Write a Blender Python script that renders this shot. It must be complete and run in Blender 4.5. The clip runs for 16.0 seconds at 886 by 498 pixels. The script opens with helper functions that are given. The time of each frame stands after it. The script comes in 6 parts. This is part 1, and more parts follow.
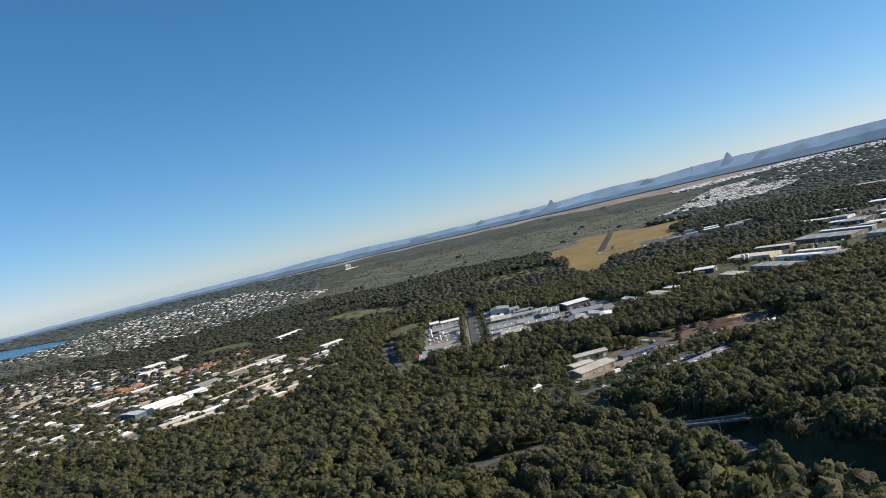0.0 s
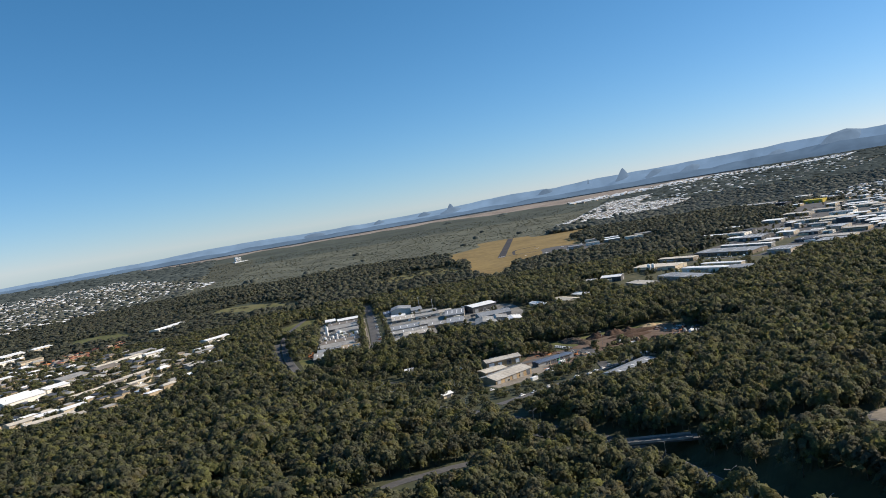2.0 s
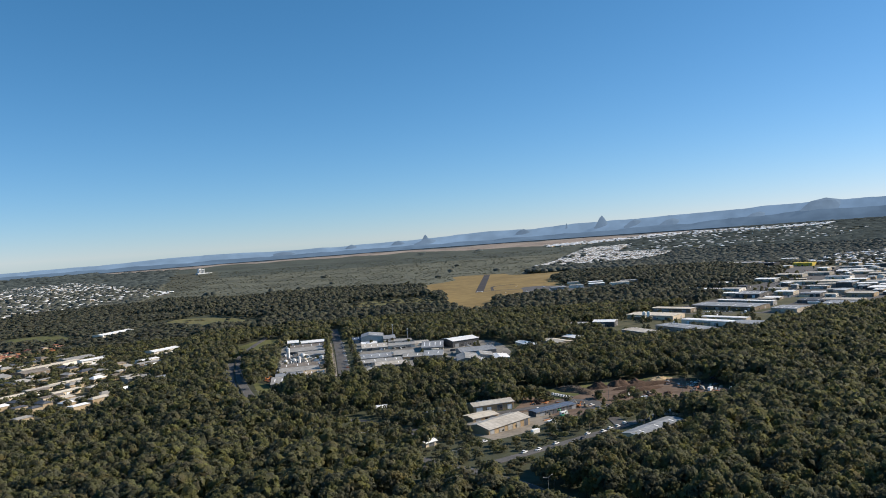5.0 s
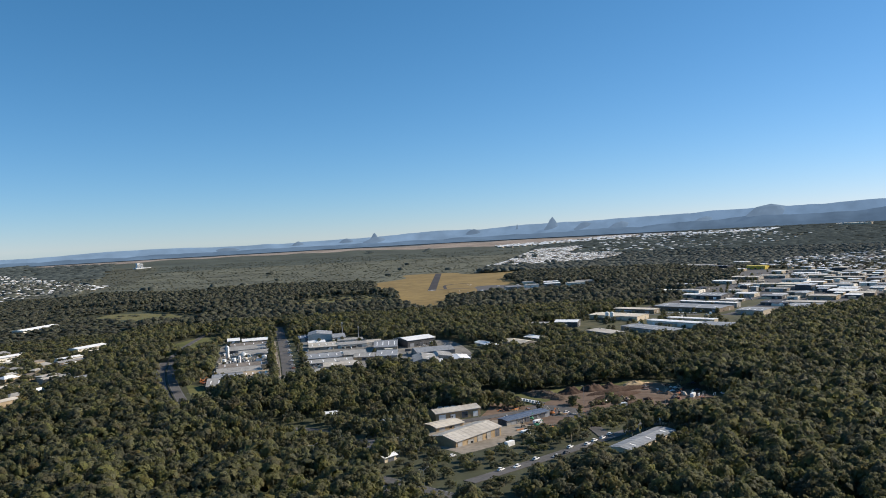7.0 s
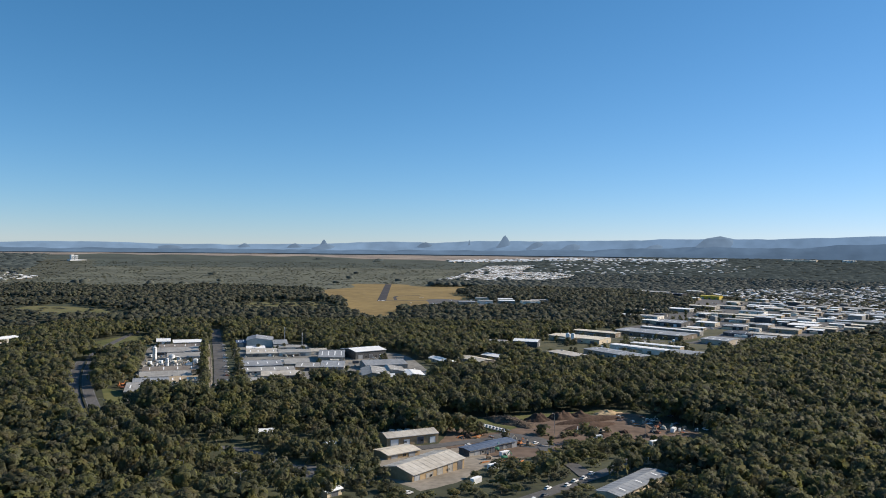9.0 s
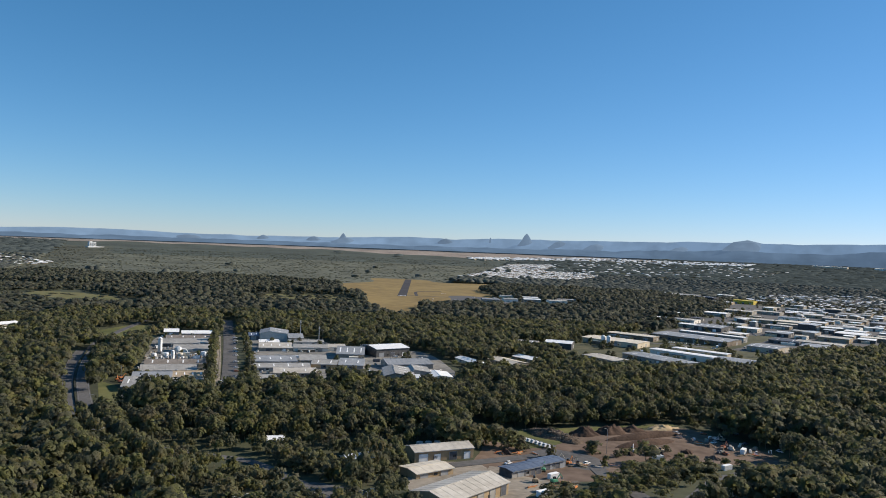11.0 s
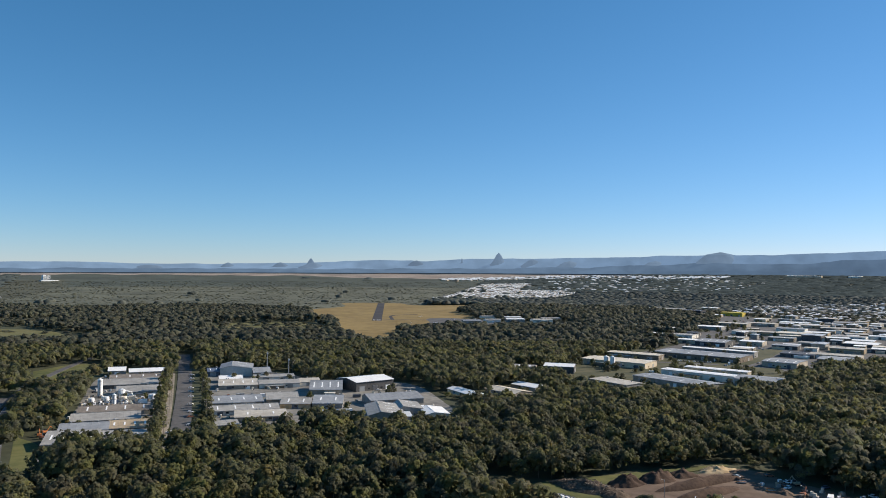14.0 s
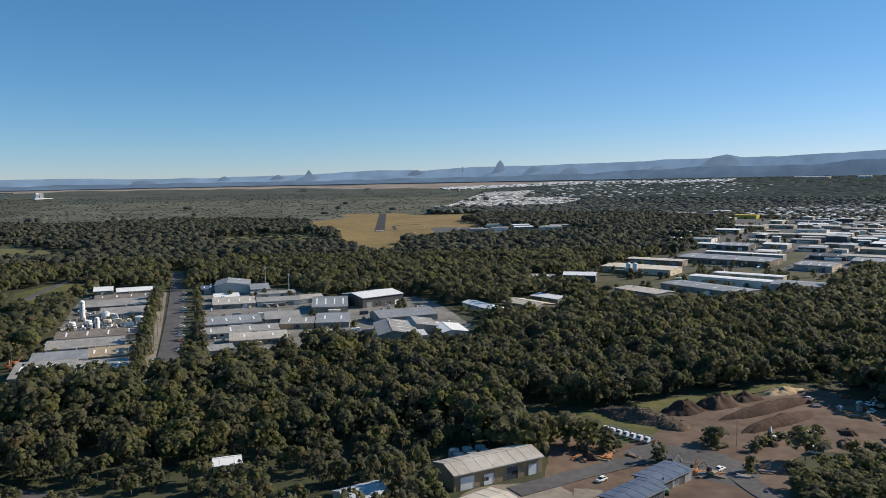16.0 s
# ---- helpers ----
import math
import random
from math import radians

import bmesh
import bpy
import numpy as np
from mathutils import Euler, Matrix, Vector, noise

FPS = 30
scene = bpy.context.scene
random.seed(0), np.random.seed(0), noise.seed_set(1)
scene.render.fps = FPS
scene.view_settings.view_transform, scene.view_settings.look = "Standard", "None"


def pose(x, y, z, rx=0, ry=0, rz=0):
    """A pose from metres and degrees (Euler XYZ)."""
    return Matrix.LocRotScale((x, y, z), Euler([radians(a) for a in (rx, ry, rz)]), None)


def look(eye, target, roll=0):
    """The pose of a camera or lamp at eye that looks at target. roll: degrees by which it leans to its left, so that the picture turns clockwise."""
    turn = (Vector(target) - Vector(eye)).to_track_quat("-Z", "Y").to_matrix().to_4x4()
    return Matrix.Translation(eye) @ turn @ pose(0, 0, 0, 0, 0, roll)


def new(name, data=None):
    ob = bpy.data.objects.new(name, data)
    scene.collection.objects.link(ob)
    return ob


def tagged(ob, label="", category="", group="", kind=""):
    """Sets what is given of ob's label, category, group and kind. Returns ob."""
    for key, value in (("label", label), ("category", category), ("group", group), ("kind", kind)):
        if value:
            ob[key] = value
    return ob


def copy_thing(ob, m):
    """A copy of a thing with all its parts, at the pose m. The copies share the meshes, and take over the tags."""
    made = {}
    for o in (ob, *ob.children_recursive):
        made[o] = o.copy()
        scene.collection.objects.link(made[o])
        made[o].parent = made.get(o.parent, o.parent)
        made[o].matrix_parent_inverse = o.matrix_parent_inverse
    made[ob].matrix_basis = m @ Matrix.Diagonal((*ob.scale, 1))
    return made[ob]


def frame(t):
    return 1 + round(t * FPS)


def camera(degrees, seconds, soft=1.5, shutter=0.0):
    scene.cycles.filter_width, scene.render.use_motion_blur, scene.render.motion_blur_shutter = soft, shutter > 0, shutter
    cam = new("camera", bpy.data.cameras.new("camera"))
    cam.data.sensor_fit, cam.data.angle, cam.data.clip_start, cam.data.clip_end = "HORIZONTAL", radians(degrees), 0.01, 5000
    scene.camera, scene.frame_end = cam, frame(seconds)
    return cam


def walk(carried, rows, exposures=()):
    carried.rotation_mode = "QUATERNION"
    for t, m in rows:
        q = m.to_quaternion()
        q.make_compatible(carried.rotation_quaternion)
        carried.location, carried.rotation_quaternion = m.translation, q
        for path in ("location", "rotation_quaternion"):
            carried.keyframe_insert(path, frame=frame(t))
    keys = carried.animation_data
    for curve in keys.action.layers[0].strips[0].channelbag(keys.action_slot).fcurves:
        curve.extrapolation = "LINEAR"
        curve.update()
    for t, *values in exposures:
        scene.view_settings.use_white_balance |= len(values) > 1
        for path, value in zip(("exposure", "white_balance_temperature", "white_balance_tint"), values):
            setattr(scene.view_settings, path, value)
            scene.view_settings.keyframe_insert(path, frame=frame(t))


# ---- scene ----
cam = camera(60.0, 16.0, soft=0.95)
# seconds, eye, heading to the right of north, pitch, bank
EXPOSURES = [(0, 0.08, 6750, 10), (3.5, 0.08, 6750, 10), (8, 0.06, 6750, 10), (15.5, 0.05, 6750, 10), (16, -0.08, 6750, 10)]
PATH = [
    (0, -1.07, 3.37, 162.70, 0.134, -1.992, -12.698),
    (0.5, -4.58, 19.74, 160.13, 2.045, -3.645, -10.674),
    (1, -7.84, 36.14, 157.64, 4.145, -4.541, -9.305),
    (1.5, -10.79, 52.58, 155.21, 6.205, -3.531, -9.177),
    (2, -13.38, 69.05, 152.81, 7.911, -3.306, -9.205),
    (2.5, -15.59, 85.54, 150.42, 5.468, -3.260, -7.125),
    (3, -17.37, 102.06, 148.02, 5.978, -3.561, -4.570),
    (3.5, -18.74, 118.59, 145.61, 6.128, -2.377, -1.885),
    (4, -19.68, 135.13, 143.19, 7.727, -0.450, -1.994),
    (6.5, -18.54, 217.80, 130.99, 13.236, -1.840, -4.402),
    (7, -17.34, 234.29, 128.61, 14.379, -1.180, -2.625),
    (7.5, -15.88, 250.75, 126.28, 15.311, -0.934, 0.134),
    (8, -14.23, 267.19, 124.02, 16.426, -0.396, 0.463),
    (8.5, -12.40, 283.59, 121.83, 17.262, -0.286, 0.426),
    (9, -10.44, 299.95, 119.74, 18.199, -0.167, 1.095),
    (11.5, 0.26, 380.94, 110.95, 16.677, -0.733, 2.820),
    (12, 2.44, 396.94, 109.53, 16.821, -1.835, 1.229),
    (12.5, 4.62, 412.86, 108.20, 17.223, 0.088, 0.424),
    (13, 6.81, 428.70, 106.95, 17.735, -0.195, 0.920),
    (13.5, 9.04, 444.46, 105.75, 18.664, 0.363, 0.786),
    (14, 11.35, 460.12, 104.55, 19.186, 1.398, 0.725),
    (14.5, 13.79, 475.69, 103.33, 18.712, -1.351, 1.452),
    (15, 16.41, 491.15, 102.03, 19.081, -0.934, -0.068),
    (15.5, 19.30, 506.50, 100.59, 18.840, -1.966, -0.475),
    (16, 22.57, 521.74, 98.94, 19.230, -5.304, -0.575),
]
walk(cam, [(t, pose(x, y, z) @ pose(0, 0, 0, 0, 0, -yaw) @ pose(0, 0, 0, 90 + pitch) @ pose(0, 0, 0, 0, 0, bank)) for t, x, y, z, yaw, pitch, bank in PATH],
     EXPOSURES)

# ---------------------------------------------------------------- light
SUN_DIR = Vector((1.0, 0.03, 0.54)).normalized()
world = bpy.data.worlds.new("sky")
scene.world = world
world.use_nodes = True
wn = world.node_tree
sky = wn.nodes.new("ShaderNodeTexSky")
sky.sky_type = "NISHITA"
sky.sun_disc = False
sky.sun_elevation = math.asin(SUN_DIR.z)
sky.sun_rotation = math.atan2(SUN_DIR.x, SUN_DIR.y)
sky.altitude = 1200.0
sky.air_density = 0.9
sky.dust_density = 0.0
sky.ozone_density = 5.0
rich = wn.nodes.new("ShaderNodeHueSaturation")
rich.inputs["Saturation"].default_value = 0.96
tint = wn.nodes.new("ShaderNodeMix")
tint.data_type, tint.blend_type = "RGBA", "MULTIPLY"
tint.inputs[0].default_value = 1.0
tint.inputs[7].default_value = (0.91, 0.985, 1.0, 1)
wn.links.new(sky.outputs[0], tint.inputs[6])
wn.links.new(tint.outputs[2], rich.inputs["Color"])
split = wn.nodes.new("ShaderNodeSeparateColor")
join = wn.nodes.new("ShaderNodeCombineColor")
wn.links.new(rich.outputs[0], split.inputs[0])
for i, (power, gain) in enumerate(((1.27, 0.54), (0.88, 1.08), (0.86, 1.35))):
    p = wn.nodes.new("ShaderNodeMath")
    p.operation = "POWER"
    p.inputs[1].default_value = power
    g = wn.nodes.new("ShaderNodeMath")
    g.operation = "MULTIPLY"
    g.inputs[1].default_value = gain
    wn.links.new(split.outputs[i], p.inputs[0])
    wn.links.new(p.outputs[0], g.inputs[0])
    wn.links.new(g.outputs[0], join.inputs[i])
wn.links.new(join.outputs[0], wn.nodes["Background"].inputs[0])
wn.nodes["Background"].inputs[1].default_value = 0.113
sun = new("sun", bpy.data.lights.new("sun", "SUN"))
sun.data.energy = 5.7
sun.data.angle = radians(0.55)
sun.data.color = (1.0, 0.91, 0.79)
sun.matrix_world = look((0, 0, 400), Vector((0, 0, 400)) - SUN_DIR)


# ---------------------------------------------------------------- materials
def mat(name, c1, c2, scale=0.5, rough=0.85, metal=0.0, bump=0.0, big=0.05, island=0.0, spec=0.3, deep=0.4):
    """Two colours mixed by a fine and a coarse noise in metres, with optional relief and random shade per island or object."""
    m = bpy.data.materials.new(name)
    m.use_nodes = True
    nt = m.node_tree
    b = nt.nodes["Principled BSDF"]
    geo = nt.nodes.new("ShaderNodeNewGeometry")
    n1 = nt.nodes.new("ShaderNodeTexNoise")
    n1.inputs["Scale"].default_value = scale
    n1.inputs["Detail"].default_value = 5
    n2 = nt.nodes.new("ShaderNodeTexNoise")
    n2.inputs["Scale"].default_value = big
    n2.inputs["Detail"].default_value = 3
    for n in (n1, n2):
        nt.links.new(geo.outputs["Position"], n.inputs["Vector"])
    add = nt.nodes.new("ShaderNodeMath")
    add.operation = "ADD"
    nt.links.new(n1.outputs[0], add.inputs[0])
    nt.links.new(n2.outputs[0], add.inputs[1])
    ramp = nt.nodes.new("ShaderNodeMapRange")
    ramp.inputs["From Min"].default_value = 0.75
    ramp.inputs["From Max"].default_value = 1.25
    nt.links.new(add.outputs[0], ramp.inputs[0])
    mix = nt.nodes.new("ShaderNodeMix")
    mix.data_type = "RGBA"
    mix.inputs[6].default_value = (*c1, 1)
    mix.inputs[7].default_value = (*c2, 1)
    nt.links.new(ramp.outputs[0], mix.inputs[0])
    out = mix.outputs[2]
    if island:
        hsv = nt.nodes.new("ShaderNodeHueSaturation")
        mr = nt.nodes.new("ShaderNodeMapRange")
        mr.inputs["To Min"].default_value = 1 - island
        mr.inputs["To Max"].default_value = 1 + island
        nt.links.new(geo.outputs["Random Per Island"], mr.inputs[0])
        nt.links.new(mr.outputs[0], hsv.inputs["Value"])
        nt.links.new(out, hsv.inputs["Color"])
        out = hsv.outputs[0]
    nt.links.new(out, b.inputs["Base Color"])
    b.inputs["Roughness"].default_value = rough
    b.inputs["Metallic"].default_value = metal
    b.inputs["Specular IOR Level"].default_value = spec
    if bump:
        bp = nt.nodes.new("ShaderNodeBump")
        bp.inputs["Strength"].default_value = bump
        bp.inputs["Distance"].default_value = deep
        nt.links.new(n1.outputs[0], bp.inputs["Height"])
        nt.links.new(bp.outputs[0], b.inputs["Normal"])
    return m


def foliage(name, dark, light, brown, scale=0.9, gaps=0.0, island=0.22):
    """Leaf canopy: shade varies clump by clump, with browner crowns among the green."""
    m = mat(name, dark, light, scale, 0.65, 0, 0.6, 0.03, island, 0.12, 1.0)
    nt = m.node_tree
    b = nt.nodes["Principled BSDF"]
    src = b.inputs["Base Color"].links[0].from_socket
    geo = nt.nodes.new("ShaderNodeNewGeometry")
    n = nt.nodes.new("ShaderNodeTexNoise")
    n.inputs["Scale"].default_value = 0.085
    n.inputs["Detail"].default_value = 3
    nt.links.new(geo.outputs["Position"], n.inputs["Vector"])
    mr = nt.nodes.new("ShaderNodeMapRange")
    mr.inputs["From Min"].default_value = 0.52
    mr.inputs["From Max"].default_value = 0.72
    nt.links.new(n.outputs[0], mr.inputs[0])
    mix = nt.nodes.new("ShaderNodeMix")
    mix.data_type = "RGBA"
    mix.inputs[7].default_value = (*brown, 1)
    nt.links.new(mr.outputs[0], mix.inputs[0])
    nt.links.new(src, mix.inputs[6])
    # greyer and yellower crowns side by side
    stand = nt.nodes.new("ShaderNodeTexNoise")
    stand.inputs["Scale"].default_value = 0.12
    stand.inputs["Detail"].default_value = 1
    shift = nt.nodes.new("ShaderNodeVectorMath")
    shift.inputs[1].default_value = (310, 70, 0)
    nt.links.new(geo.outputs["Position"], shift.inputs[0])
    nt.links.new(shift.outputs[0], stand.inputs["Vector"])
    for socket, lo, hi in (("Saturation", 0.72, 1.30), ("Value", 0.84, 1.20)):
        span = nt.nodes.new("ShaderNodeMapRange")
        span.inputs["From Min"].default_value = 0.35
        span.inputs["From Max"].default_value = 0.65
        span.inputs["To Min"].default_value, span.inputs["To Max"].default_value = lo, hi
        nt.links.new(stand.outputs[0], span.inputs[0])
        if socket == "Saturation":
            hue = nt.nodes.new("ShaderNodeHueSaturation")
            nt.links.new(mix.outputs[2], hue.inputs["Color"])
        nt.links.new(span.outputs[0], hue.inputs[socket])
    nt.links.new(hue.outputs[0], b.inputs["Base Color"])
    # light passing through the leaves, and gaps between them
    thin = nt.nodes.new("ShaderNodeBsdfTranslucent")
    nt.links.new(hue.outputs[0], thin.inputs["Color"])
    both = nt.nodes.new("ShaderNodeMixShader")
    both.inputs[0].default_value = 0.5
    nt.links.new(b.outputs[0], both.inputs[1])
    nt.links.new(thin.outputs[0], both.inputs[2])
    last = both.outputs[0]
    if gaps:
        holes = nt.nodes.new("ShaderNodeTexNoise")
        holes.inputs["Scale"].default_value = gaps
        holes.inputs["Detail"].default_value = 2
        nt.links.new(geo.outputs["Position"], holes.inputs["Vector"])
        cut = nt.nodes.new("ShaderNodeMath")
        cut.operation = "GREATER_THAN"
        cut.inputs[1].default_value = 0.585
        nt.links.new(holes.outputs[0], cut.inputs[0])
        clear_bsdf = nt.nodes.new("ShaderNodeBsdfTransparent")
        lace = nt.nodes.new("ShaderNodeMixShader")
        nt.links.new(cut.outputs[0], lace.inputs[0])
        nt.links.new(last, lace.inputs[1])
        nt.links.new(clear_bsdf.outputs[0], lace.inputs[2])
        last = lace.outputs[0]
    nt.links.new(last, nt.nodes["Material Output"].inputs["Surface"])
    return m


M = {}
M["leaf"] = foliage("gum_leaves", (0.106, 0.112, 0.066), (0.164, 0.162, 0.078), (0.172, 0.146, 0.080), 1.3, 1.5)
# far crowns: greyer green, some haze of the distance put into the colour
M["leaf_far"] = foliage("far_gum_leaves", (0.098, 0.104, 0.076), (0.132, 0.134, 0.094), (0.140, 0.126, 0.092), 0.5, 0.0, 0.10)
# paler still: more haze painted into the leaves of the distant forest
M["leaf_hazed"] = foliage("hazed_gum_leaves", (0.146, 0.160, 0.134), (0.186, 0.194, 0.160), (0.190, 0.178, 0.150), 0.4, 0.0, 0.08)
M["scrub"] = foliage("heath_scrub", (0.112, 0.120, 0.082), (0.142, 0.145, 0.100), (0.150, 0.138, 0.096), 0.2, 0.0, 0.10)
M["bark"] = mat("grey_bark", (0.10, 0.08, 0.06), (0.28, 0.24, 0.19), 2.0, 0.9, 0, 0.3)
M["asphalt"] = mat("worn_asphalt", (0.082, 0.078, 0.076), (0.140, 0.133, 0.127), 0.4, 0.9, 0, 0.1, 0.06)
M["runway"] = mat("runway_bitumen", (0.035, 0.033, 0.035), (0.07, 0.062, 0.06), 0.3, 0.9, 0, 0.1, 0.02)
M["concrete"] = mat("pale_concrete", (0.25, 0.24, 0.22), (0.42, 0.40, 0.37), 0.6, 0.9, 0, 0.1)
M["yard"] = mat("stained_yard_paving", (0.15, 0.142, 0.128), (0.29, 0.272, 0.24), 0.2, 0.9, 0, 0.1, 0.03)
M["gravel"] = mat("pale_gravel", (0.20, 0.17, 0.13), (0.34, 0.29, 0.23), 0.3, 0.95, 0, 0.2, 0.05)
M["dry_grass"] = mat("dry_mown_grass", (0.19, 0.13, 0.045), (0.30, 0.21, 0.078), 0.05, 0.95, 0, 0.2, 0.008)
M["green_grass"] = mat("green_grass", (0.075, 0.085, 0.025), (0.15, 0.145, 0.05), 0.15, 0.95, 0, 0.2, 0.02)
M["paddock"] = mat("rough_paddock", (0.10, 0.105, 0.035), (0.20, 0.17, 0.07), 0.08, 0.95, 0, 0.2, 0.012)
M["rough_grass"] = mat("rough_dark_grass", (0.055, 0.060, 0.028), (0.115, 0.105, 0.055), 0.1, 0.95, 0, 0.2, 0.02)
M["earth"] = mat("bare_red_earth", (0.108, 0.070, 0.048), (0.205, 0.142, 0.102), 0.15, 0.95, 0, 0.4, 0.03)
M["soil_heap"] = mat("heaped_soil", (0.050, 0.029, 0.020), (0.112, 0.068, 0.046), 0.6, 0.95, 0, 0.6, 0.08)
M["sand_heap"] = mat("heaped_sand", (0.40, 0.28, 0.15), (0.52, 0.40, 0.25), 0.5, 0.95, 0, 0.4, 0.1)
M["mulch"] = mat("brushwood_heap", (0.070, 0.048, 0.033), (0.16, 0.115, 0.08), 0.9, 0.95, 0, 0.8, 0.2)
M["white_line"] = mat("white_line_paint", (0.62, 0.62, 0.60), (0.78, 0.78, 0.76), 2, 0.8)
# darker, greyer paint than the runway marks, for the highway edges
M["grey_line"] = mat("grey_line_paint", (0.16, 0.16, 0.155), (0.30, 0.30, 0.29), 0.6, 0.9)
M["glass"] = mat("dark_window_glass", (0.02, 0.025, 0.03), (0.035, 0.04, 0.045), 1, 0.08, 0, 0, 0.05, 0, 0.6)
M["tyre"] = mat("tyre_rubber", (0.015, 0.015, 0.015), (0.03, 0.03, 0.03), 3, 0.9)
M["steel"] = mat("galvanised_steel", (0.30, 0.31, 0.32), (0.45, 0.46, 0.47), 1.5, 0.5, 0.6)
M["timber"] = mat("grey_timber_pole", (0.14, 0.12, 0.10), (0.24, 0.21, 0.17), 2, 0.9)
M["water"] = mat("sea_inlet", (0.05, 0.13, 0.22), (0.08, 0.18, 0.28), 0.02, 0.25, 0, 0.05, 0.004)
ROOFS = {
    "white": ((0.86, 0.85, 0.82), (0.94, 0.93, 0.90)), "grey": ((0.29, 0.275, 0.25), (0.44, 0.42, 0.385)),
    "bluegrey": ((0.25, 0.26, 0.27), (0.37, 0.38, 0.39)), "beige": ((0.44, 0.39, 0.32), (0.62, 0.57, 0.49)),
    "dark": ((0.07, 0.075, 0.085), (0.13, 0.135, 0.15)), "black": ((0.025, 0.03, 0.04), (0.05, 0.055, 0.07)),
    "yellow": ((0.55, 0.42, 0.05), (0.70, 0.55, 0.10)), "blue": ((0.09, 0.12, 0.175), (0.15, 0.19, 0.26)),
    "red": ((0.30, 0.10, 0.055), (0.45, 0.18, 0.10)), "brown": ((0.17, 0.14, 0.11), (0.30, 0.255, 0.21)),
    "cream": ((0.62, 0.54, 0.42), (0.78, 0.70, 0.57)), "tan": ((0.36, 0.27, 0.17), (0.50, 0.40, 0.27)),
    "paleblue": ((0.50, 0.525, 0.54), (0.65, 0.67, 0.68)), "green": ((0.05, 0.22, 0.12), (0.10, 0.34, 0.20)),
    "orange": ((0.50, 0.16, 0.05), (0.65, 0.26, 0.09)),
}
for key, (lo, hi) in ROOFS.items():
    M["p_" + key] = mat("painted_sheet_" + key, lo, hi, 0.35, 0.62, 0.0, 0.03, 0.06, 0.06)
    # walls: same paint, warmed and dimmed to offset blue sky light in shade
    warm = [tuple(v * k for v, k in zip(c, (0.92, 0.86, 0.77))) for c in (lo, hi)]
    M["w_" + key] = mat("warmed_wall_" + key, *warm, 0.5, 0.8, 0.0, 0.05, 0.08)


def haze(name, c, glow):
    """Distant land with air haze painted in: tinted base colour plus an even glow."""
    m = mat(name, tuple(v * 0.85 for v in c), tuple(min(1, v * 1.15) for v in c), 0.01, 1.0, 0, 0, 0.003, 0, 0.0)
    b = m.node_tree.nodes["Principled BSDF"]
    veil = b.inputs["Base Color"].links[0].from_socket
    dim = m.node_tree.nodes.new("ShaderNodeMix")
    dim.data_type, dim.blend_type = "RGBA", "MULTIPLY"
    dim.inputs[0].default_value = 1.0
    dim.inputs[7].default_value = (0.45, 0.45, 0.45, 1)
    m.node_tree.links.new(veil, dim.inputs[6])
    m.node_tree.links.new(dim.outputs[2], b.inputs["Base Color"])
    # the glow stands in for light scattered by the air
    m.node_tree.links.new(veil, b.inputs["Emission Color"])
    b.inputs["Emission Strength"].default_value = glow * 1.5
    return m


M["ridge_far"] = haze("haze_painted_far_ridge", (0.190, 0.285, 0.410), 0.50)
M["far_wood"] = haze("haze_painted_far_woods", (0.088, 0.106, 0.106), 0.32)
M["ridge_mid"] = haze("haze_painted_middle_ridge", (0.110, 0.170, 0.250), 0.50)
M["peak"] = haze("haze_painted_peak", (0.135, 0.195, 0.275), 0.58)


# ---------------------------------------------------------------- mesh tools
def mesh_of(name, bm):
    me = bpy.data.meshes.new(name)
    bm.to_mesh(me)
    bm.free()
    return me


def part(name, bm, material, parent, label=""):
    """One mesh object under a thing or under a part; bm may be a bmesh or a finished mesh."""
    me = bm if isinstance(bm, bpy.types.Mesh) else mesh_of(name, bm)
    if not me.materials:
        me.materials.append(material)
    ob = new(name, me)
    ob.parent = parent
    if label:
        tagged(ob, label)
    return ob


def thing(name, x, y, z=0.0, rot=0.0, label="", category="", group="", kind=""):
    ob = new(name)
    ob.empty_display_size = 0.5
    ob.matrix_basis = pose(x, y, z, 0, 0, rot)
    return tagged(ob, label, category, group, kind)


def solid(name, bm, material, label="", category="", kind="", group=""):
    me = mesh_of(name, bm)
    me.materials.append(material)
    return tagged(new(name, me), label, category, group, kind)


def box(bm, x, y, z, sx, sy, sz, rot=0.0):
    """A box resting on z, centred on x, y."""
    return bmesh.ops.create_cube(bm, size=1, matrix=pose(x, y, z + sz / 2, 0, 0, rot) @ Matrix.Diagonal((sx, sy, sz, 1)))["verts"]


def boxes(*rows):
    bm = bmesh.new()
    for r in rows:
        box(bm, *r)
    return bm


def tube(bm, p, q, r1, r2=None, seg=8):
    p, q = Vector(p), Vector(q)
    d = q - p
    m = Matrix.Translation((p + q) / 2) @ d.to_track_quat("Z", "Y").to_matrix().to_4x4()
    bmesh.ops.create_cone(bm, cap_ends=True, segments=seg, radius1=r1, radius2=r1 if r2 is None else r2, depth=d.length, matrix=m)


def tubes(*rows):
    bm = bmesh.new()
    for r in rows:
        tube(bm, *r)
    return bm


# ---------------------------------------------------------------- the lie of the land
HUB = (0.0, 200.0)
RIM = 4700.0
SIGHT = 134.0


CUTTING = [(84, 506), (112, 452), (123, 411), (132, 357), (146, 323), (175, 260), (215, 180)]


